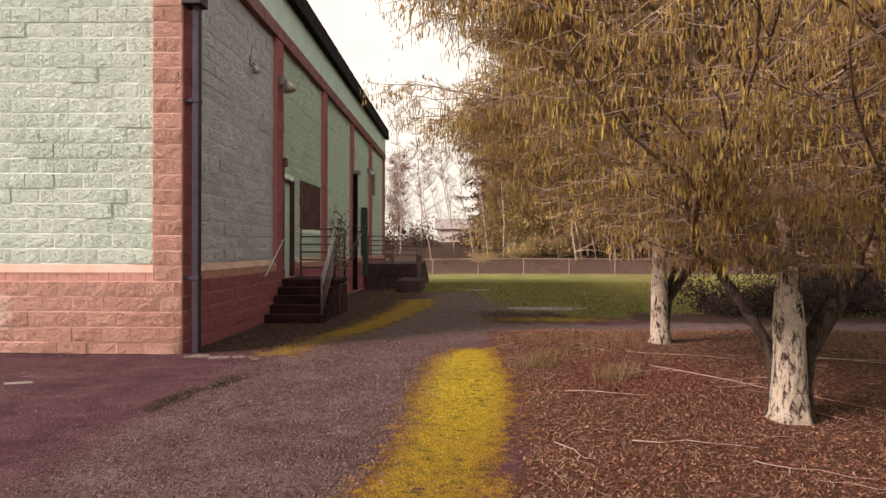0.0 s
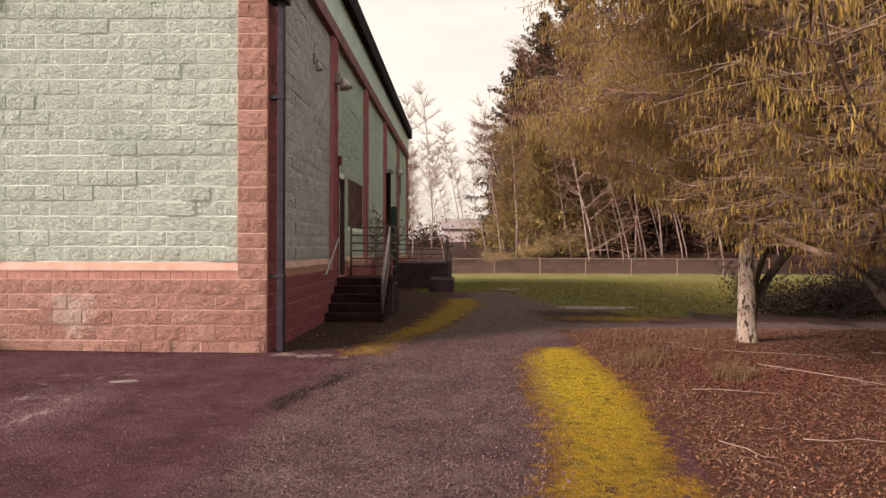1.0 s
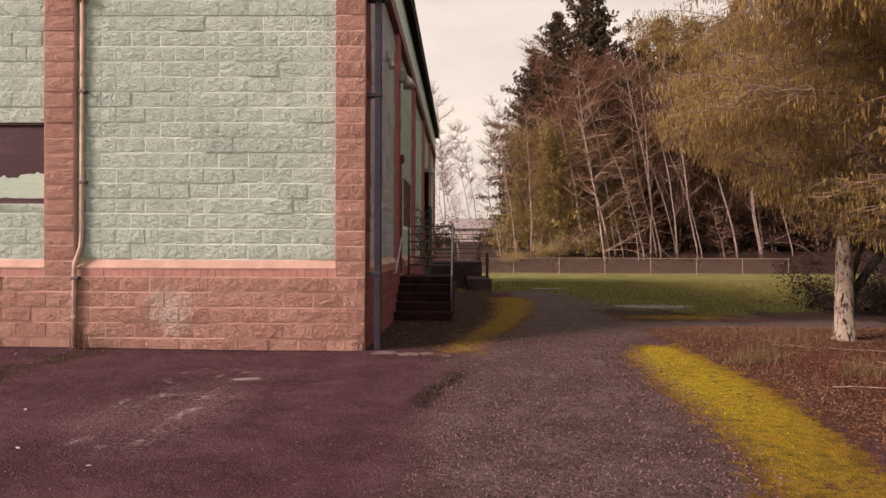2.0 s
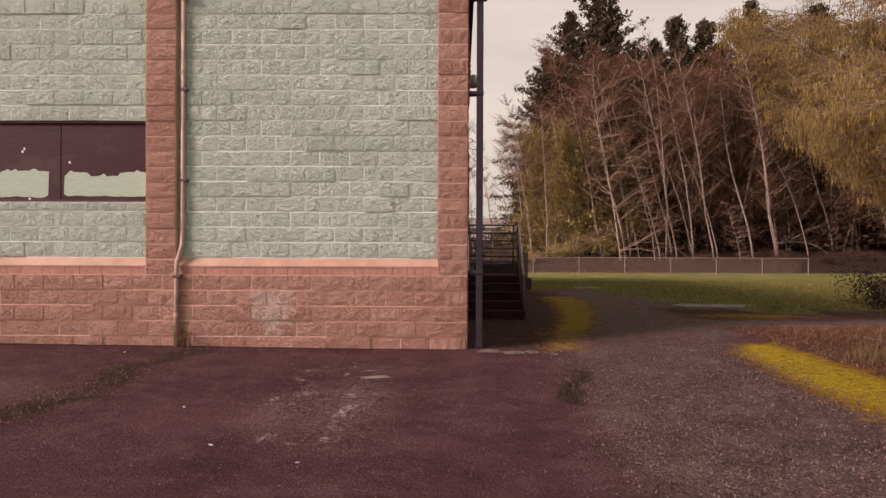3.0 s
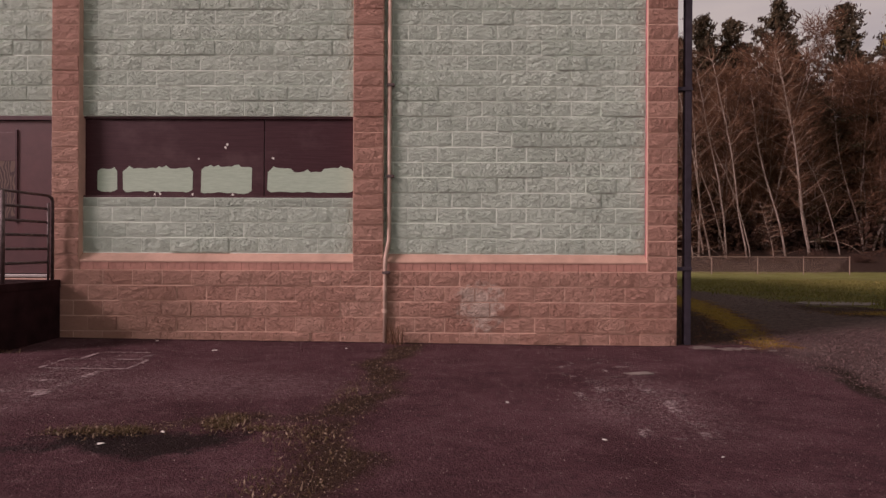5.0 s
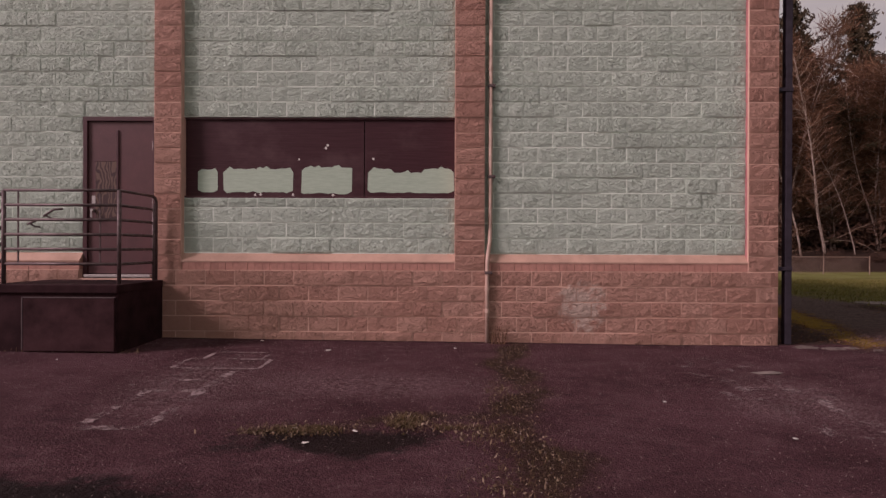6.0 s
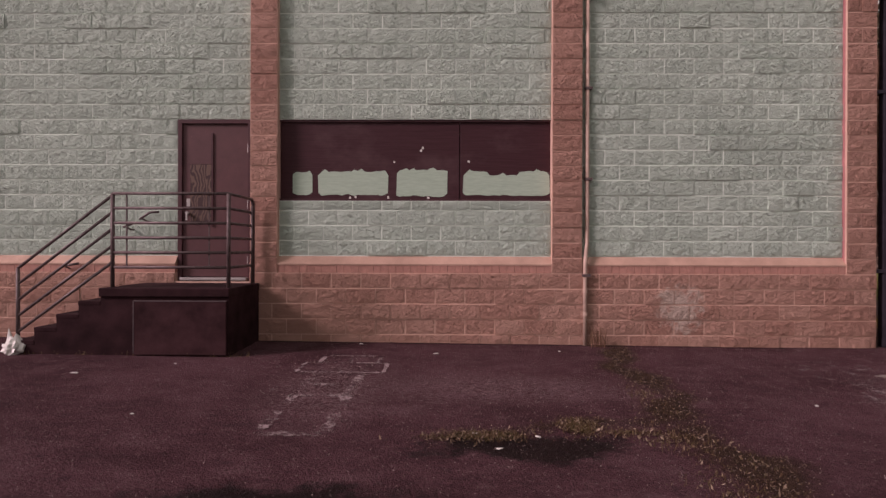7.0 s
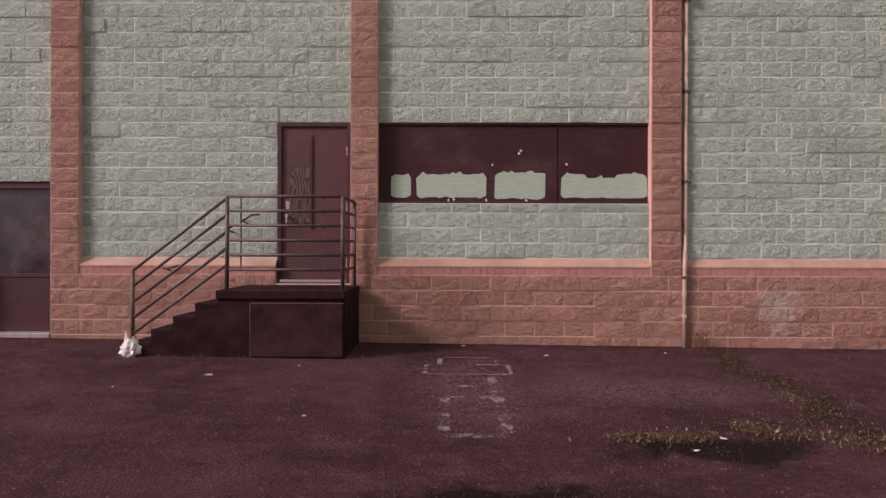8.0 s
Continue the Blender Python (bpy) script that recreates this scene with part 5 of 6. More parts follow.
def catkin_tree(label, x, y, seed, stems, fork, limbs, height, count, under, reach):
    """stems: fused stems as (x, y, radius, lean x, lean y); under: rise of the crown's underside outwards, as slope and curvature; reach: the crown's radius."""
    rng = random.Random(seed)
    z0 = gz(x, y) - 0.06
    t = thing("catkin_tree", label, "tree", pose(x, y, z0), group="trees in the leaf bed")
    trunk = Acc()
    tops = []
    for k, (sx, sy, r, lx, ly) in enumerate(stems):
        one = Acc()
        hs = [0.0, 0.10, 0.30, 0.55, 0.8, 1.0, 1.25]
        ax = [Vector((sx + lx * max(0, h - 0.45) ** 1.3, sy + ly * max(0, h - 0.45) ** 1.3, h * fork)) for h in hs]
        one.tube(ax, [r * q for q in (1.5, 1.18, 1.0, 0.95, 0.90, 0.80, 0.62)], 16)
        for i, w in enumerate(one.v):
            q, c = Vector(w), ax[min(len(ax) - 1, i // 16)]
            g = 1 + 0.16 * noise.noise(q * 5.5 + Vector((seed, k, 0))) + 0.08 * noise.noise(q * 15) + 0.13 * math.sin(5 * math.atan2(q.y - c.y, q.x - c.x) + k) * max(0, 0.35 - q.z) / 0.35
            one.v[i] = (c.x + (q.x - c.x) * g, c.y + (q.y - c.y) * g, q.z)
        if k == 0:
            trunk.add(one.v, one.f)
            stem = part("trunk", trunk, BARK, t, "pale flaking trunk", smooth=True)
        else:
            # side stems coloured dark as the shaded half of the trunk
            part("side_stem", one, SHADE_BARK, stem, "side stem with shade in its dark bark colour", smooth=True)
        tops.append((ax[-1], (ax[-1] - ax[-3]).normalized(), r * 0.62))
    floor = fork + 0.08

    def low(r):
        return floor + under[0] * r + under[1] * r * r

    def high(r):
        return height * (1 - 0.22 * (r / reach) ** 2)

    leaders = []
    for p, d, r in tops:
        path = limb_path(rng, p - d * 0.05, d + Vector((0, 0, 0.25)), height * 0.5, 9, 0.07, 0.03)
        part("leader", Acc().tube(path, [0.010 + (r * 0.9 - 0.010) * (1 - q / 9) ** 2.2 for q in range(10)], 8), LIMB, stem, "rising leader limb", smooth=True)
        leaders.append(path)
    twigs, tips = Acc(), []
    for i in range(limbs):
        az = 2.39996 * i + rng.uniform(-0.3, 0.3)
        h = (((i * 7) % limbs + rng.random()) / limbs) ** 1.25          # 0: the lowest spreading limb, 1: a rising one
        lead = leaders[i % len(leaders)]
        at = lead[min(len(lead) - 2, int(h * 0.8 * len(lead)))] if h > 0.12 else tops[i % len(tops)][0]
        n, R = 13, reach * rng.uniform(0.74, 0.93) * (1 - 0.40 * h)
        path, bend, wob = [at.copy()], rng.uniform(-0.35, 0.35), rng.uniform(0, 6.3)
        for k in range(1, n + 1):
            q = k / n
            r, a = R * q, az + bend * q + 0.06 * math.sin(7 * q + wob)
            z = low(r) + (high(r) - low(r)) * h + 0.10 + 0.06 * math.sin(9 * q + wob)
            blend = min(1.0, q * 2.2)
            z = at.z + (z - at.z) * blend
            path.append(Vector((at.x * (1 - q) + r * math.cos(a), at.y * (1 - q) + r * math.sin(a), z)))
        r0 = rng.uniform(0.018, 0.042)
        part("limb", Acc().tube(path, [0.005 + (r0 - 0.005) * (1 - q / n) ** 1.2 for q in range(n + 1)], 6), LIMB, t, smooth=True)
        for j in range(2, n + 1):
            b = path[j]
            for _ in range(3 if j < 9 else 2):
                a2 = az + rng.choice((-1, 1)) * rng.uniform(0.2, 1.0)
                sub = limb_path(rng, b, (math.cos(a2), math.sin(a2), rng.uniform(-0.12, 0.35)), rng.uniform(0.45, 1.1), 6, 0.10, -0.015)
                sub = [q for q in sub if q.z > low(math.hypot(q.x, q.y)) and math.hypot(q.x, q.y) < reach]
                if len(sub) < 3:
                    continue
                twigs.tube(sub, taper(0.008, 0.003, len(sub)), 3, False)
                for q in sub[1:]:
                    for _ in range(2):
                        a3 = a2 + rng.uniform(-1.2, 1.2)
                        tw = limb_path(rng, q, (math.cos(a3), math.sin(a3), rng.uniform(-0.4, 0.35)), rng.uniform(0.18, 0.5), 3, 0.2, -0.08)
                        if tw[-1].z < low(math.hypot(tw[-1].x, tw[-1].y)) - 0.06 or math.hypot(tw[-1].x, tw[-1].y) > reach + 0.1:
                            continue
                        twigs.tube(tw, taper(0.004, 0.002, 4), 3, False)
                        tips += tw[1:]
                        tips += [(tw[k] + tw[k + 1]) / 2 for k in range(3)]
    tagged(part("twigwork", twigs, LIMB, t, "grey brown bare twigs"), kind="stuff")
    nrng = np.random.default_rng(seed)
    P = np.array([tuple(p) for p in tips])
    heavy = 0.35 + (np.hypot(P[:, 0], P[:, 1]) / reach) ** 2           # the tips carry most
    Q = P[nrng.choice(len(P), count, p=heavy / heavy.sum())] + nrng.normal(0, 0.035, (count, 3))
    tagged(part("crown", catkin_mesh("catkins", Q, (0.030, 0.095), (0.0028, 0.0060), nrng), CATKIN, t, "hanging ochre brown catkins"), kind="stuff")
    m = count // 45
    B = P[nrng.integers(0, len(P), m // 4)].repeat(4, 0) + nrng.normal(0, 0.03, (m // 4 * 4, 3))
    tagged(part("ripe_crown", catkin_mesh("ripe_crown", B, (0.06, 0.12), (0.005, 0.008), nrng), RIPE, t, "long ripe yellow catkins"), kind="stuff")
    return t


catkin_tree("short catkin tree with pale flaking forked trunk", 2.72, 4.75, 5, ((-0.045, -0.04, 0.125, -0.02, 0.0), (0.085, 0.04, 0.088, 0.72, 0.05), (-0.07, 0.12, 0.052, -0.55, 0.30)), 1.02, 46, 5.2, 135000, (0.08, 0.10), 3.55)
catkin_tree("catkin tree with slim lichen-pale trunk at the bed's end", 2.88, 8.15, 9, ((-0.04, -0.04, 0.112, -0.03, 0.0), (0.06, 0.03, 0.062, 0.95, 0.10), (0.05, 0.07, 0.045, 0.55, 0.30)), 1.18, 44, 7.6, 150000, (0.40, 0.26), 2.95)


def card_cloud(centres, size, rng, flat=0.5):
    """Small leaf or needle cards, two triangles each, round the points."""
    n = len(centres)
    a = rng.normal(0, 1, (n, 3))
    a[:, 2] *= flat
    a /= np.linalg.norm(a, axis=1)[:, None]
    b = np.cross(a, rng.normal(0, 1, (n, 3)))
    b /= np.linalg.norm(b, axis=1)[:, None]
    s = rng.uniform(size[0], size[1], n)[:, None]
    c = np.asarray(centres)
    v = np.stack([c - a * s, c + b * s * 0.35, c + a * s, c - b * s * 0.35], 1)
    f = (np.array([(0, 1, 2), (0, 2, 3)])[None] + (np.arange(n) * 4)[:, None, None]).reshape(-1, 3)
    return v.reshape(-1, 3), f


def conifer(seed, height, radius, cards):
    rng = random.Random(seed)
    nrng = np.random.default_rng(seed)
    t = thing("conifer", "tall dark green conifer at the wood's edge", "tree", group="wood behind the fence")
    part("trunk", Acc().tube([(0, 0, -0.5), (0.1, 0, height * 0.5), (0, 0.1, height * 0.97)], [0.32, 0.2, 0.04], 8), TWIG, t)
    pts = []
    boughs = Acc()
    n = 190
    for k in range(n):
        h = (k + rng.random()) / n
        z = height * (0.06 + 0.93 * h)
        r = radius * min(1.0, 1.4 * (1 - h) ** 0.75) * rng.uniform(0.3, 1.35) * (0.85 + 0.25 * math.sin(h * 31 + seed)) + 0.12
        az = k * 2.4 + rng.uniform(-0.4, 0.4)
        end = Vector((r * math.cos(az), r * math.sin(az), z + (0.75 * h * h - 0.12) * r + 0.1))
        boughs.tube([(0, 0, z), tuple(Vector((0, 0, z)).lerp(end, 0.5) + Vector((0, 0, 0.12))), tuple(end)], [0.05, 0.03, 0.01], 3, False)
        m = int(cards / n * (0.4 + 1.2 * (1 - h)))
        for _ in range(m):
            q = rng.random() ** 0.6
            p = Vector((0, 0, z)).lerp(end, q)
            e = (0.10 + 0.14 * q) * (1.15 - 0.45 * h)
            pts.append((p.x + rng.gauss(0, e), p.y + rng.gauss(0, e), p.z + rng.gauss(0, 0.15) + 0.15 * q))
    part("boughwork", boughs, TWIG, t)
    v, f = card_cloud(pts, (0.10, 0.26), nrng, 1.2)
    tagged(part("foliage", array_mesh("needles", v, f), NEEDLES, t), kind="stuff")
    return t


def bare_tree(seed, height, r, lean, label="slender bare pale-barked tree", fine=1.0, low=False):
    """low: an old tree with long arching limbs from near its foot."""
    rng = random.Random(seed)
    t = thing("bare_tree", label, "tree", group="wood behind the fence")
    path = limb_path(rng, (0, 0, -0.4), (lean * 0.6, 0, 1), height, 12, 0.05, 0.0)
    path = [q + Vector((lean * 0.45 * height * (k / 12) ** 1.7, 0, 0)) for k, q in enumerate(path)]
    part("trunk", Acc().tube(path, taper(r * 0.66, 0.02, 13), 7), BIRCH, t, smooth=True)
    tw, fin = Acc(), Acc()
    for j in range(1 if low else 3, 13):
        for _ in range((3 if j < 5 else 5) if low else (5 if j > 6 else (2 if j > 4 else 1))):
            az = rng.uniform(0, 6.283)
            L = height * rng.uniform(0.08, 0.22) * (1.15 - j / 20) * (1.7 if low else 1.0)
            b = limb_path(rng, path[j], (math.cos(az), math.sin(az), rng.uniform(0.3, 0.8) if low else rng.uniform(0.4, 1.3)), L, 6, 0.14, -0.05 if low else 0.02)
            tw.tube(b, taper(r * (0.28 if low else 0.2), 0.010, 7), 4, False)
            for q in range(1, 7):
                for _ in range(int(4 * fine)):
                    a2 = az + rng.uniform(-1.4, 1.4)
                    c = limb_path(rng, b[q], (math.cos(a2), math.sin(a2), rng.uniform(0.0, 1.2)), L * rng.uniform(0.25, 0.55), 1, 0.2, 0.0)
                    fin.tube(c, (0.009, 0.003), 3, False)
    part("branchwork", tw, BRANCH, t)
    tagged(part("twigwork", fin, HAZE, t), kind="stuff")
    return t


def twiggy_tree(seed, height, radius, slivers, material=None, thick=1.3, label="leafless brown tree with a haze of fine twigs"):
    """A leafless tree whose crown is a haze of fine brown twigs."""
    rng = random.Random(seed)
    nrng = np.random.default_rng(seed)
    t = thing("twiggy_tree", label, "tree", group="wood behind the fence")
    stems, at, way = Acc(), [], []
    for k in range(3):
        path = limb_path(rng, (rng.gauss(0, 0.3), rng.gauss(0, 0.3), -0.4), (rng.uniform(-0.22, 0.1), rng.gauss(0, 0.08), 1), height * rng.uniform(0.8, 1.0), 10, 0.05, 0.0)
        stems.tube(path, taper(0.075, 0.015, 11), 5, False)
        for j in range(2, 11):
            for _ in range(4):
                az = rng.uniform(0, 6.283)
                b = limb_path(rng, path[j], (math.cos(az), math.sin(az), rng.uniform(0.3, 1.2)), radius * rng.uniform(0.5, 1.0) * (1.2 - 0.06 * j), 5, 0.15, 0.0)
                stems.tube(b, taper(0.022, 0.006, 6), 3, False)
                for q in range(1, 6):
                    at.append(tuple(b[q]))
                    way.append(tuple((b[q] - b[q - 1]).normalized()))
    part("stemwork", stems, BIRCH, t)
    at, way = np.array(at), np.array(way)
    k = nrng.integers(0, len(at), slivers)
    p = at[k] + nrng.normal(0, 0.26, (slivers, 3))
    d = way[k] + nrng.normal(0, 0.55, (slivers, 3))
    d /= np.linalg.norm(d, axis=1)[:, None]
    e = np.cross(d, nrng.normal(0, 1, (slivers, 3)))
    e *= (thick * nrng.uniform(0.008, 0.018, slivers) / np.linalg.norm(e, axis=1))[:, None]
    v = np.stack([p - e, p + e, p + d * nrng.uniform(0.25, 0.7, slivers)[:, None]], 1).reshape(-1, 3)
    tagged(part("twigwork", array_mesh("twigs", v, np.arange(3 * slivers).reshape(-1, 3)), material or HAZE, t), kind="stuff")
    return t


def bush(seed, radius, height, material, label, cards):
    rng = random.Random(seed)
    nrng = np.random.default_rng(seed)
    t = thing("bush", label, "bush", group="undergrowth along the wood")
    st, pts = Acc(), []
    for k in range(24):
        az = rng.uniform(0, 6.283)
        p = limb_path(rng, (rng.gauss(0, 0.3), rng.gauss(0, 0.3), -0.2), (math.cos(az) * radius / height, math.sin(az) * radius / height, rng.uniform(0.4, 1.2)), rng.uniform(0.6, 1.1) * height, 7, 0.15, -0.03)
        st.tube(p, taper(0.030, 0.008, 8), 3, False)
        for q in range(2, 8):
            for _ in range(2):
                d = limb_path(rng, p[q], (rng.gauss(0, 1), rng.gauss(0, 1), rng.uniform(-0.3, 0.8)), rng.uniform(0.5, 1.4), 2, 0.25, -0.08)
                st.tube(d, taper(0.008, 0.003, 3), 3, False)
                pts += [tuple(w) for w in d[1:]]
    part("stemwork", st, BIRCH if material is OLIVE else DARK_STEM, t, "arching stems")
    P = np.array(pts)
    P = P[nrng.integers(0, len(P), cards)] + nrng.normal(0, 0.22, (cards, 3))
    v, f = card_cloud(P, (0.03, 0.10) if material is THICKET else (0.06, 0.17), nrng, 1.0)
    tagged(part("foliage", array_mesh("leaves", v, f), material, t), kind="stuff")
    return t


def place(ob, x, y, s=1.0, rz=0.0, sz=None, first=False):
    m = pose(x, y, gz(x, y), 0, 0, rz)
    if first:
        ob.matrix_basis = m
        c = ob
    else:
        c = copy_thing(ob, m)
    c.scale = (s, s, sz or s)
    return c


def wood():
    rng = random.Random(77)
    con = [conifer(s, 24.2, 6.3, 34000) for s in (1, 2, 3, 4)]
    bar = [bare_tree(s, h, r, l) for s, h, r, l in ((11, 16, 0.12, -0.03), (12, 18, 0.14, -0.09), (13, 15, 0.10, -0.15), (14, 17, 0.12, -0.22), (15, 18, 0.14, 0.03), (16, 15, 0.10, -0.11))]
    old = [bare_tree(s, h, r, l, "old bare tree with long arching pale limbs", 1.0, True) for s, h, r, l in ((21, 15, 0.15, -0.16), (22, 13, 0.13, -0.24))]
    twi = [twiggy_tree(s, 13, 2.6, 9000) for s in (61, 62, 63)]
    olt = [twiggy_tree(s, 11, 3.0, 6500, OLIVE, 2.6, "olive budding tree with arching pale stems") for s in (71, 72)]
    oli = [bush(s, 2.6, 3.4, OLIVE, "olive brown leafy bush with arching pale stems", 2600) for s in (31, 32)]
    thk = [bush(s, 2.4, 2.8, THICKET, "dark leafless thicket bush beyond the bed", 8000) for s in (51, 52)]
    rus = [bush(s, 2.2, 2.6, RUSSET, "russet leafless thicket bush", 1900) for s in (41, 42)]
    used = set()

    def put(group, x, y, s=1.0, sz=None):
        k = rng.randrange(len(group))
        ob = group[k]
        place(ob, x, y, s, rng.uniform(0, 360) if group is not bar else rng.uniform(-35, 35), sz, first=ob.name not in used)
        used.add(ob.name)

    # dark conifers: a dense stand from the middle to the right, none towards the left gap
    # (19, 13) to (43, 46): added, mostly unseen, to block low sky from the right
    rows = [(6.0, 62, 0.80), (8.2, 60, 0.97), (11.3, 61, 1.12), (13.2, 63, 1.0), (15.5, 62, 0.86), (18.0, 64, 0.93), (21, 64, 0.9), (19.2, 61, 0.98), (23, 63, 0.95), (26.3, 60, 1.03), (30, 64, 0.9), (34.5, 62, 1.0), (39, 61, 1.0), (43.5, 64, 1.0), (48, 62, 1.05), (54, 62, 1.0), (19, 13, 0.62), (24, 9, 0.75), (22, 17, 0.7), (27, 20, 0.8), (24, 25, 0.75), (31, 28, 0.85), (28, 34, 0.8), (35, 40, 0.9), (38, 50, 0.9), (30, 3, 0.8), (27, -5, 0.8), (33, 13, 0.9), (43, 46, 0.95)]
    rows += [(8 + 6.5 * k + rng.uniform(-1, 1), 70 + rng.uniform(-2, 2), rng.uniform(0.85, 0.95)) for k in range(6)]
    rows += [(17 + 3.3 * k + rng.uniform(-1, 1), 57 + rng.uniform(-1.5, 1.5), rng.uniform(0.34, 0.62)) for k in range(7)]
    for x, y, s in rows:
        put(con, x, y, s * rng.uniform(0.95, 1.05))
    # pale bare trunks at the front of the wood: place, size and which of the leaning kinds
    for x, y, s, kind in ((3.1, 50, 0.75, 5), (9.2, 51, 0.8, 3), (11.0, 50, 1.0, 1), (12.4, 51, 0.8, 2), (13.9, 50, 0.95, 2), (14.5, 50.5, 1.0, 4), (15.3, 50, 1.0, 3), (15.6, 52, 0.9, 1), (16.7, 50, 1.05, 0), (17.0, 51, 0.9, 2), (18.4, 50, 1.0, 3), (19.0, 50.6, 0.9, 2), (22.2, 51, 1.0, 1), (23.9, 50.5, 1.0, 3), (24.3, 51, 0.95, 3), (27.5, 52, 0.9, 2), (31, 54, 0.95, 1), (35.5, 53, 0.9, 3), (41, 56, 0.9, 1), (47, 55, 0.95, 2)):
        place(bar[kind], x, y, s, rng.uniform(-12, 12), None, first=bar[kind].name not in used)
        used.add(bar[kind].name)
    for x, y, s, kind in ((10.4, 49.5, 0.95, 0), (9.4, 52.5, 0.9, 1), (12.0, 52, 1.1, 0), (13.2, 49.4, 0.55, 1), (20.3, 49.4, 0.38, 1), (7.4, 53, 0.85, 0), (5.2, 55, 0.9, 1), (26, 54, 0.9, 0)):
        place(old[kind], x, y, s, rng.uniform(-25, 25), None, first=old[kind].name not in used)
        used.add(old[kind].name)
    for x, y, s in ((-4.6, 52, 0.8), (-3.2, 60, 0.85), (-1.8, 50, 0.6), (0.2, 56, 0.75), (1.9, 52, 0.65), (3.0, 58, 0.8), (4.4, 51, 0.7), (6.6, 53, 0.8)):
        put(bar, x, y, s * rng.uniform(0.92, 1.08))
    # brown twig haze in front of the dark conifers
    for k in range(24):
        put(twi, 6.5 + 1.25 * k + rng.uniform(-0.6, 0.6), rng.uniform(54.5, 60), rng.uniform(1.05, 1.6))
    for x, y, s in ((3.6, 57, 0.8), (5.2, 54, 0.9), (6.6, 56, 1.1), (8.0, 53, 1.0), (9.6, 55, 1.15), (11.2, 53.5, 1.0), (13.0, 55, 0.9)):
        put(olt, x, y, s)
    for k in range(3):
        put(twi, rng.uniform(-7, 5), rng.uniform(58, 75), rng.uniform(0.6, 0.9))
    # thin far trees in the gap on the left
    for k in range(8):
        put(bar, rng.uniform(-9, 7), rng.uniform(64, 88), rng.uniform(0.7, 1.0))
    for x, y, s in ((7.2, 52, 0.75), (9.6, 52, 0.8), (5.4, 51, 0.6), (8.6, 55, 1.4), (11.5, 57, 1.6), (6.4, 57, 1.2), (2.4, 49, 0.5)):
        put(oli, x, y, s)
    for x, y, s in ((-6, 50, 0.6), (-3, 48, 0.4), (0, 48.5, 0.45), (17, 49, 0.4), (20, 48, 0.35), (23.5, 49, 0.45), (27, 48.5, 0.4), (31, 50, 0.5), (35, 49, 0.5), (40, 51, 0.6), (46, 50, 0.6), (21, 56, 1.3), (26, 57, 1.4), (33, 58, 1.4), (15.5, 56, 1.2), (-8, 58, 1.3), (-4, 66, 1.4), (3, 66, 1.2)):
        put(rus, x, y, s)
    for k in range(22):
        put(oli if k < 5 else rus, 4 + 1.9 * k + rng.uniform(-0.8, 0.8), rng.uniform(56, 61), rng.uniform(1.2, 2.2))
    # dark brush at the right end of the lawn, beyond the bed
    for x, y, s in ((5.9, 12.8, 0.46), (7.0, 12.4, 0.40), (8.4, 12.9, 0.5), (9.6, 15.8, 0.5), (11.6, 17, 0.7), (12, 16.5, 0.75), (14.5, 19, 0.8), (17, 22, 0.9), (20, 26, 0.8), (26, 35, 0.8), (10.2, 13.0, 0.6), (12.4, 12.0, 0.7), (14.6, 14.5, 0.8), (17.5, 17, 0.9), (20, 20, 0.9), (24, 24, 1.0), (18, 25, 0.8), (20.5, 28, 0.9)):
        put(thk, x, y, s)
    for x, y, s in ((11, 15, 0.34), (13.4, 18, 0.42)):
        put(twi, x, y, s)


wood()
house = thing("far_house", "small pale house seen through the bare trees", "house", pose(1.5, 96, gz(1.5, 96) - 0.5))
part("wall", Acc().box(-4, 4, 0, 6, 0, 2.6), plain_paint("pale_siding", (0.55, 0.50, 0.46), 0.8, 0.1), house)
part("roof", Acc().add([(-4.4, -0.4, 2.6), (4.4, -0.4, 2.6), (4.4, 6.4, 2.6), (-4.4, 6.4, 2.6), (-4.4, 3, 4.4), (4.4, 3, 4.4)], [(0, 1, 5, 4), (2, 3, 4, 5), (0, 4, 3), (1, 2, 5), (3, 2, 1, 0)]), GREY, house)


# ---- litter, grass, moss, stones: stuff that nobody could count ----
def blades(at, length, width, rng, lean=0.5):
    n = len(at)
    at = np.asarray(at)
    L = rng.uniform(length[0], length[1], n)[:, None]
    az = rng.uniform(0, 6.283, n)
    d = np.stack([np.cos(az), np.sin(az), np.zeros(n)], -1)
    s = np.stack([-np.sin(az), np.cos(az), np.zeros(n)], -1) * rng.uniform(width[0], width[1], n)[:, None]
    k = rng.uniform(0.1, lean, n)[:, None]
    up = np.array([0, 0, 1.0])
    mid = at + (up * 0.6 + d * k * 0.3) * L
    tip = at + (up * (1 - 0.3 * k) + d * k) * L
    v = np.stack([at - s, at + s, mid + s * 0.7, mid - s * 0.7, tip], 1)
    f = (np.array([(0, 1, 2), (0, 2, 3), (3, 2, 4)])[None] + (np.arange(n) * 5)[:, None, None]).reshape(-1, 3)
    return v.reshape(-1, 3), f


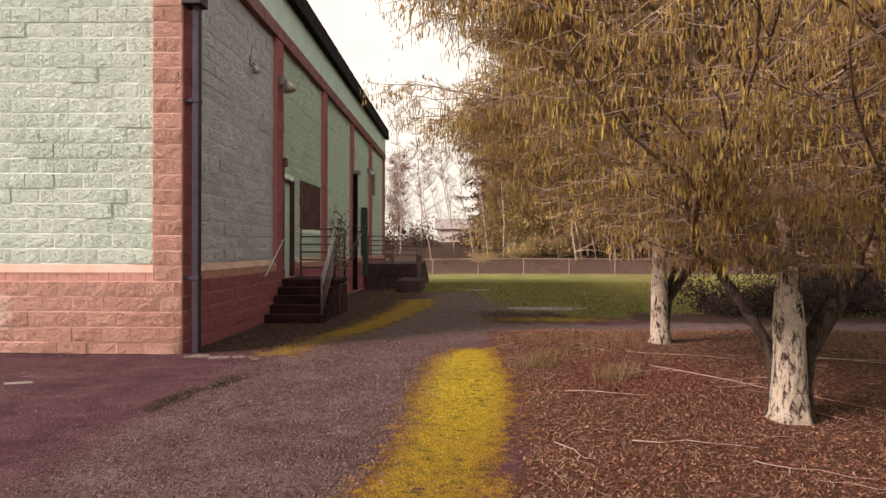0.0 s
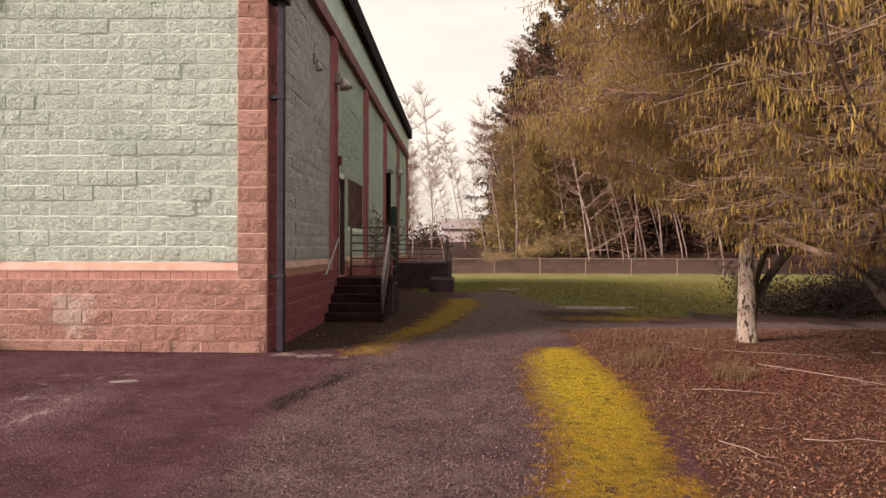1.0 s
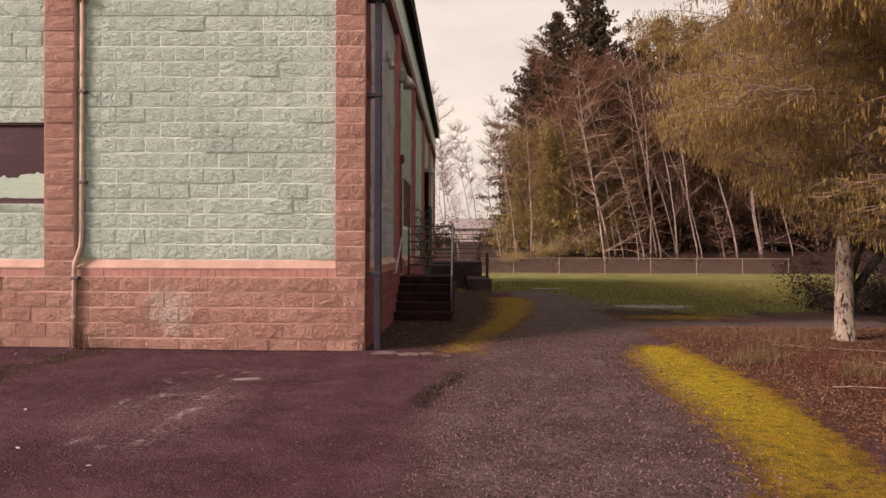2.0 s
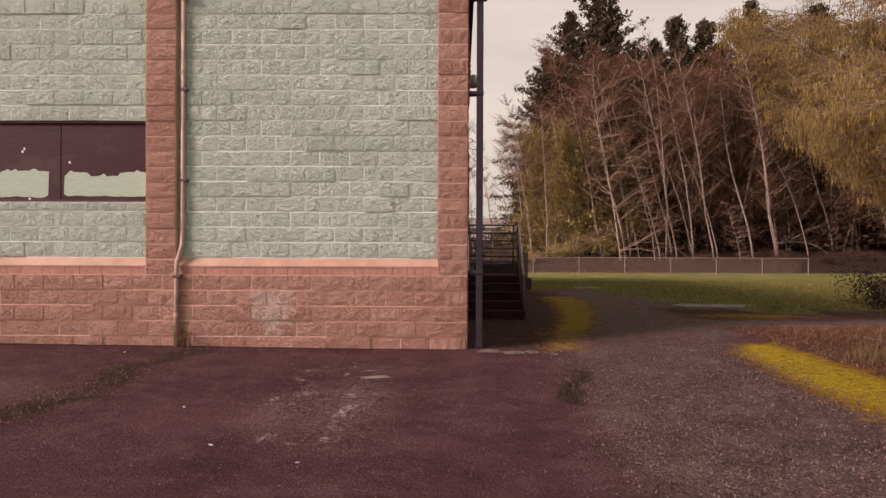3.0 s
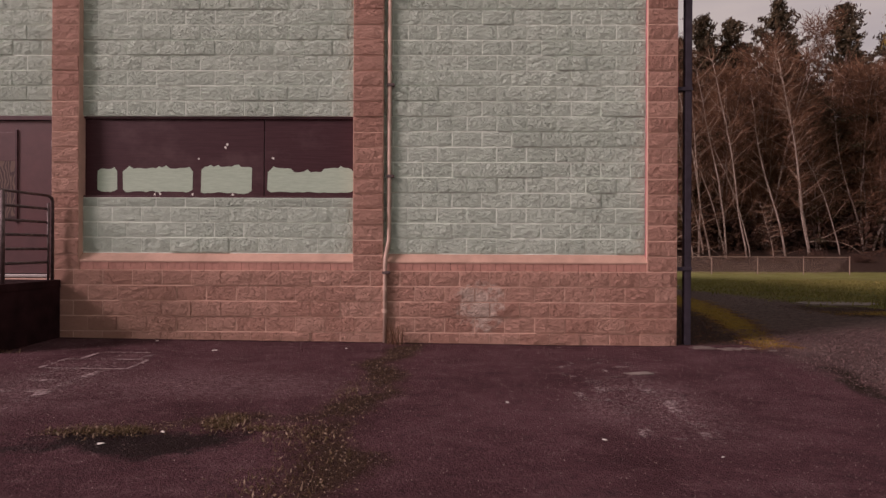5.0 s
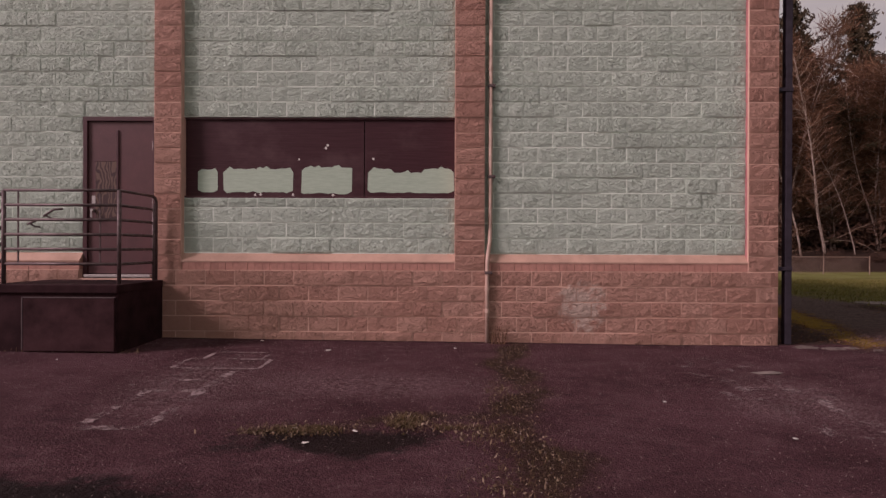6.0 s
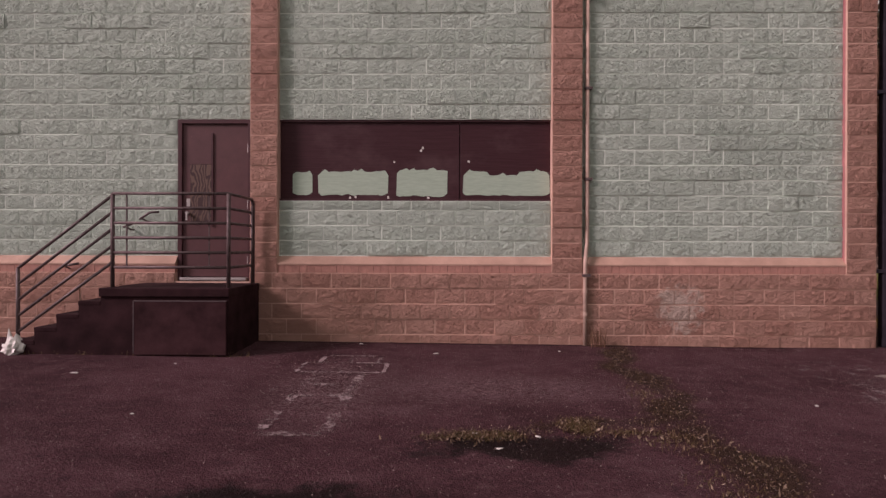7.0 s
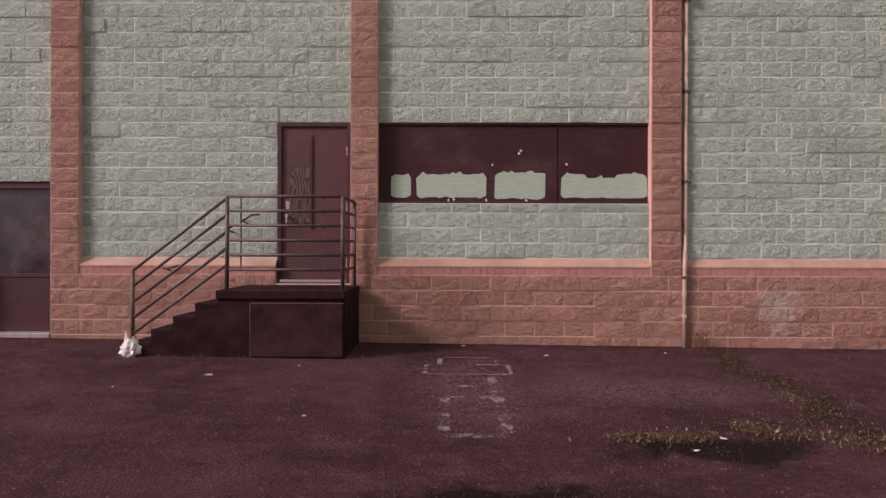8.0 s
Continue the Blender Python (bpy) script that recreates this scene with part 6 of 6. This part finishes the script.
def flakes(at, size, rng, tilt=0.35):
    """Curled dry leaf flakes that lie on the ground."""
    n = len(at)
    at = np.asarray(at)
    s = rng.uniform(size[0], size[1], n)[:, None]
    az = rng.uniform(0, 6.283, n)
    a = np.stack([np.cos(az), np.sin(az), rng.normal(0, tilt, n)], -1)
    b = np.stack([-np.sin(az), np.cos(az), rng.normal(0, tilt, n)], -1) * 0.45
    c = np.array([0, 0, 0.25])
    v = np.stack([at - a * s + c * s, at - b * s, at + a * s + c * s, at + b * s], 1)
    f = (np.array([(0, 1, 2), (0, 2, 3)])[None] + (np.arange(n) * 4)[:, None, None]).reshape(-1, 3)
    return v.reshape(-1, 3), f


def sown(zone, box, count, seed, low=0.55, lift=0.0):
    """Random ground points inside a zone."""
    rng = np.random.default_rng(seed)
    x, y = rng.uniform(box[0], box[1], count), rng.uniform(box[2], box[3], count)
    w = zones(x, y)[zone]
    k = w + rng.normal(0, 0.12, count) > low
    x, y = x[k], y[k]
    return np.stack([x, y, ground_z(x, y) + lift], -1), rng


def stuff(name, vf, material, label):
    ob = solid(name, array_mesh(name, *vf), material, label, kind="stuff")
    return ob


p, r = sown("bed", (0.2, 6.5, 1.8, 9.9), 120000, 1, lift=0.003)
stuff("leaf_litter", flakes(p, (0.004, 0.017), r, 0.5), LITTER, "dry brown leaf litter and bark chips on the bed")
p, r = sown("moss", (-3, 4, 1.5, 15), 12000, 2, 0.74)
stuff("moss_tufts", blades(p, (0.006, 0.022), (0.003, 0.007), r, 1.2), MOSSY, "yellow green moss tufts on the ground")
p, r = sown("gravel", (-3, 0, 1.2, 9.6), 44000, 3, 0.5, 0.002)
stuff("loose_gravel", flakes(p, (0.003, 0.014), r, 0.6), STONES, "small loose gravel stones on worn asphalt")
p, r = sown("weeds", (-10, -7, 1.5, 8), 19000, 4, 0.58)
stuff("crack_weeds", blades(p, (0.006, 0.030), (0.0012, 0.0032), r, 2.4), WEED, "dry weeds and grass growing from a crack")
p, r = sown("weeds", (-10, -7, 1.5, 8), 9000, 14, 0.45, 0.006)
stuff("crack_litter", flakes(p, (0.003, 0.012), r, 0.6), CHAFF, "dry leaf scraps lying in the cracked asphalt")
p, r = sown("lawn", (-2.5, 24, 12, 28), 70000, 5, 0.5)
stuff("lawn_grass", blades(p[np.sin(p[:, 0] * 2.3 + np.sin(p[:, 1] * 1.7)) + np.sin(p[:, 1] * 3.1 + p[:, 0]) + r.normal(0, 0.8, len(p)) > -0.6], (0.03, 0.11), (0.006, 0.016), r, 1.3), GRASS, "rough lawn grass")


p, r = sown("soil", (-4, 1, 8, 20), 6000, 24, 0.5, 0.004)
stuff("soil_litter", flakes(p, (0.008, 0.03), r), LITTER, "dry leaf litter on the soil along the side wall")
p, r = sown("soil", (-4, 6, 8, 20), 9000, 25, 0.55)
stuff("soil_weeds", blades(p, (0.01, 0.06), (0.002, 0.005), r, 1.2), WEED, "low dry weeds on the soil strips")
p, r = sown("lane", (-2.5, 4, 9, 20), 9000, 26, 0.5, 0.003)
stuff("lane_litter", flakes(p, (0.004, 0.016), r, 0.5), STONES, "loose stones and crumbs on the old lane")


def straw_slivers():
    """Thin broken stalks and needles lying flat on the bed."""
    p, rng = sown("bed", (0.3, 6.5, 1.8, 9.9), 16000, 31, 0.6, 0.010)
    n = len(p)
    az, L, w = rng.uniform(0, 6.283, n), rng.uniform(0.012, 0.055, n), rng.uniform(0.0008, 0.0022, n)
    a = np.stack([np.cos(az) * L, np.sin(az) * L, rng.normal(0, 0.10, n) * L], -1)
    b = np.stack([-np.sin(az) * w, np.cos(az) * w, np.zeros(n)], -1)
    v = np.stack([p - a - b, p - a + b, p + a + b, p + a - b], 1).reshape(-1, 3)
    f = (np.array([(0, 2, 1), (0, 3, 2)])[None] + (np.arange(n) * 4)[:, None, None]).reshape(-1, 3)
    stuff("straw_slivers", (v, f), STRAW_BITS, "thin broken straw stalks lying on the leaf bed")


straw_slivers()


def red_leaves():
    """Redder fallen leaves gathered in a drift on the bed."""
    rng = np.random.default_rng(44)
    x, y = rng.normal(1.85, 0.5, 4200), rng.normal(6.2, 0.5, 4200)
    p = np.stack([x, y, ground_z(x, y) + 0.008], -1)
    stuff("red_leaf_drift", flakes(p, (0.006, 0.020), rng, 0.4), REDLEAF, "drift of reddish fallen leaves on the bed")


red_leaves()


def bed_edge():
    """Pale gravel and chips along the edge between moss and bed."""
    rng = np.random.default_rng(88)
    y = rng.uniform(2.0, 8.4, 1300)
    x = np.interp(y, *MOSS_R) + 0.16 + rng.normal(0, 0.12, 1300) + 0.25 * rng.random(1300) ** 3
    p = np.stack([x, y, ground_z(x, y) + 0.005], -1)
    stuff("edge_chips", flakes(p, (0.004, 0.014), rng, 0.5), CHAFF, "pale gravel chips along the bed's edge")


bed_edge()


def lot_grit():
    """Pale grit and crumbs strewn over the asphalt."""
    rng = np.random.default_rng(61)
    n = 60000
    x, y = rng.uniform(-17, -2.5, n), 1.6 + 6.2 * rng.random(n) ** 0.8
    p = np.stack([x, y, ground_z(x, y) + 0.004], -1)
    stuff("lot_grit", flakes(p, (0.0014, 0.0048), rng, 0.7), GRIT, "pale grit and crumbs strewn over the asphalt")


lot_grit()


def weed_clumps():
    """Low olive clumps where two cracks meet by the wet patch, with dry scraps among them."""
    rng = np.random.default_rng(72)
    rows = ((-9.12, 4.22, 0.16, 0.05, 1100), (-9.45, 4.16, 0.10, 0.03, 200), (-8.40, 4.44, 0.07, 0.09, 1100), (-8.05, 4.32, 0.14, 0.03, 260), (-7.75, 4.2, 0.14, 0.14, 420), (-7.62, 5.3, 0.07, 0.25, 260), (-7.70, 3.3, 0.16, 0.3, 520))
    q = np.concatenate([rng.normal((x, y), (a, b), (n, 2)) for x, y, a, b, n in rows])
    p = np.stack([q[:, 0], q[:, 1], ground_z(q[:, 0], q[:, 1])], -1)
    stuff("weed_clumps", blades(p, (0.010, 0.048), (0.0010, 0.0028), rng, 2.4), WEED, "olive weed clumps in the cracks by the wet patch")
    p = p[rng.integers(0, len(p), 900)] + rng.normal(0, 0.06, (900, 3)) * (1, 1, 0) + (0, 0, 0.012)
    stuff("clump_scraps", flakes(p, (0.005, 0.016), rng, 0.7), CHAFF, "dry leaf scraps caught in the weed clumps")


weed_clumps()


def straw_patch():
    rng = np.random.default_rng(6)
    rows = ((1.0, 6.85, 0.13, 620), (1.16, 7.1, 0.10, 260), (1.65, 6.0, 0.11, 420), (1.78, 6.25, 0.10, 200), (1.25, 8.4, 0.3, 260), (1.9, 7.7, 0.35, 300), (2.3, 8.4, 0.3, 200))
    q = np.concatenate([rng.normal((x, y), w, (n, 2)) for x, y, w, n in rows])
    p = np.stack([q[:, 0], q[:, 1], ground_z(q[:, 0], q[:, 1])], -1)
    stuff("straw_grass", blades(p, (0.03, 0.20), (0.001, 0.0028), rng, 1.7), STRAW, "tufts of tall dry straw grass")
    q = np.stack([rng.uniform(-14.4, -11.7, 220), rng.uniform(6.8, 6.9, 220)], -1)
    p = np.stack([q[:, 0], q[:, 1], ground_z(q[:, 0], q[:, 1])], -1)
    stuff("stair_weeds", blades(p, (0.02, 0.08), (0.001, 0.003), rng, 1.2), STRAW, "dry weeds along the foot of the steps")
    n = 55
    q = rng.normal(0, 0.05, (n, 2)) + np.array([-7.42, 7.78])
    p = np.stack([q[:, 0], q[:, 1], ground_z(q[:, 0], q[:, 1])], -1)
    stuff("pipe_weeds", blades(p, (0.2, 0.42), (0.002, 0.004), rng, 0.9), HAZE, "reddish dead weed stalks beside the drainpipe")


straw_patch()


def fallen_sticks():
    rng = random.Random(55)
    rows = [(1.05, 5.6, 1.75, 5.35, 0.012), (2.2, 6.6, 3.6, 4.9, 0.012), (1.6, 6.2, 2.4, 6.4, 0.014), (1.3, 4.2, 2.1, 4.0, 0.010), (3.9, 7.3, 5.6, 6.4, 0.02), (4.3, 7.0, 5.3, 6.9, 0.016), (2.2, 7.4, 3.3, 7.0, 0.010), (1.9, 3.8, 2.5, 3.5, 0.009), (0.75, 4.3, 0.95, 3.9, 0.010)]
    rows += [(x, y, x + rng.uniform(-0.5, 0.5), y + rng.uniform(-0.3, 0.3), rng.uniform(0.004, 0.009)) for x, y in [(rng.uniform(0.9, 5.5), rng.uniform(3, 9.3)) for _ in range(50)]]
    for x0, y0, x1, y1, r in rows:
        pts = []
        for k in range(6):
            q = k / 5
            x, y = x0 + (x1 - x0) * q + rng.gauss(0, 0.022), y0 + (y1 - y0) * q + rng.gauss(0, 0.022)
            pts.append((x, y, gz(x, y) + 0.6 * r + 0.010))
        solid("fallen_stick", Acc().tube(pts, taper(0.5 * r, 0.2 * r, 6), 5), STICK, "pale dry fallen stick lying on leaf litter", "stick", group="fallen sticks")


fallen_sticks()


def wall_shrub():
    rng = random.Random(91)
    t = thing("wall_shrub", "thin straggly shrub growing against the side wall", "shrub", SIDE @ pose(9.3, -0.25, 0))
    st, pts = Acc(), []
    for k in range(9):
        p = limb_path(rng, (0, 0, 0), (rng.gauss(0, 0.18), rng.gauss(0, 0.1), 1), rng.uniform(2.0, 2.8), 9, 0.07, 0)
        st.tube(p, taper(0.02, 0.006, 10), 4, False)
        for q in range(4, 10):
            for _ in range(4):
                d = limb_path(rng, p[q], (rng.gauss(0, 1), rng.gauss(0, 0.5), 0.5), 0.25, 2, 0.2, 0)
                st.tube(d, taper(0.006, 0.003, 3), 3, False)
                pts += [tuple(w) for w in d]
    part("stemwork", st, TWIG, t)
    v, f = card_cloud(np.array(pts), (0.03, 0.06), np.random.default_rng(9), 1.0)
    tagged(part("foliage", array_mesh("leaves", v, f), NEEDLES, t), kind="stuff")


wall_shrub()
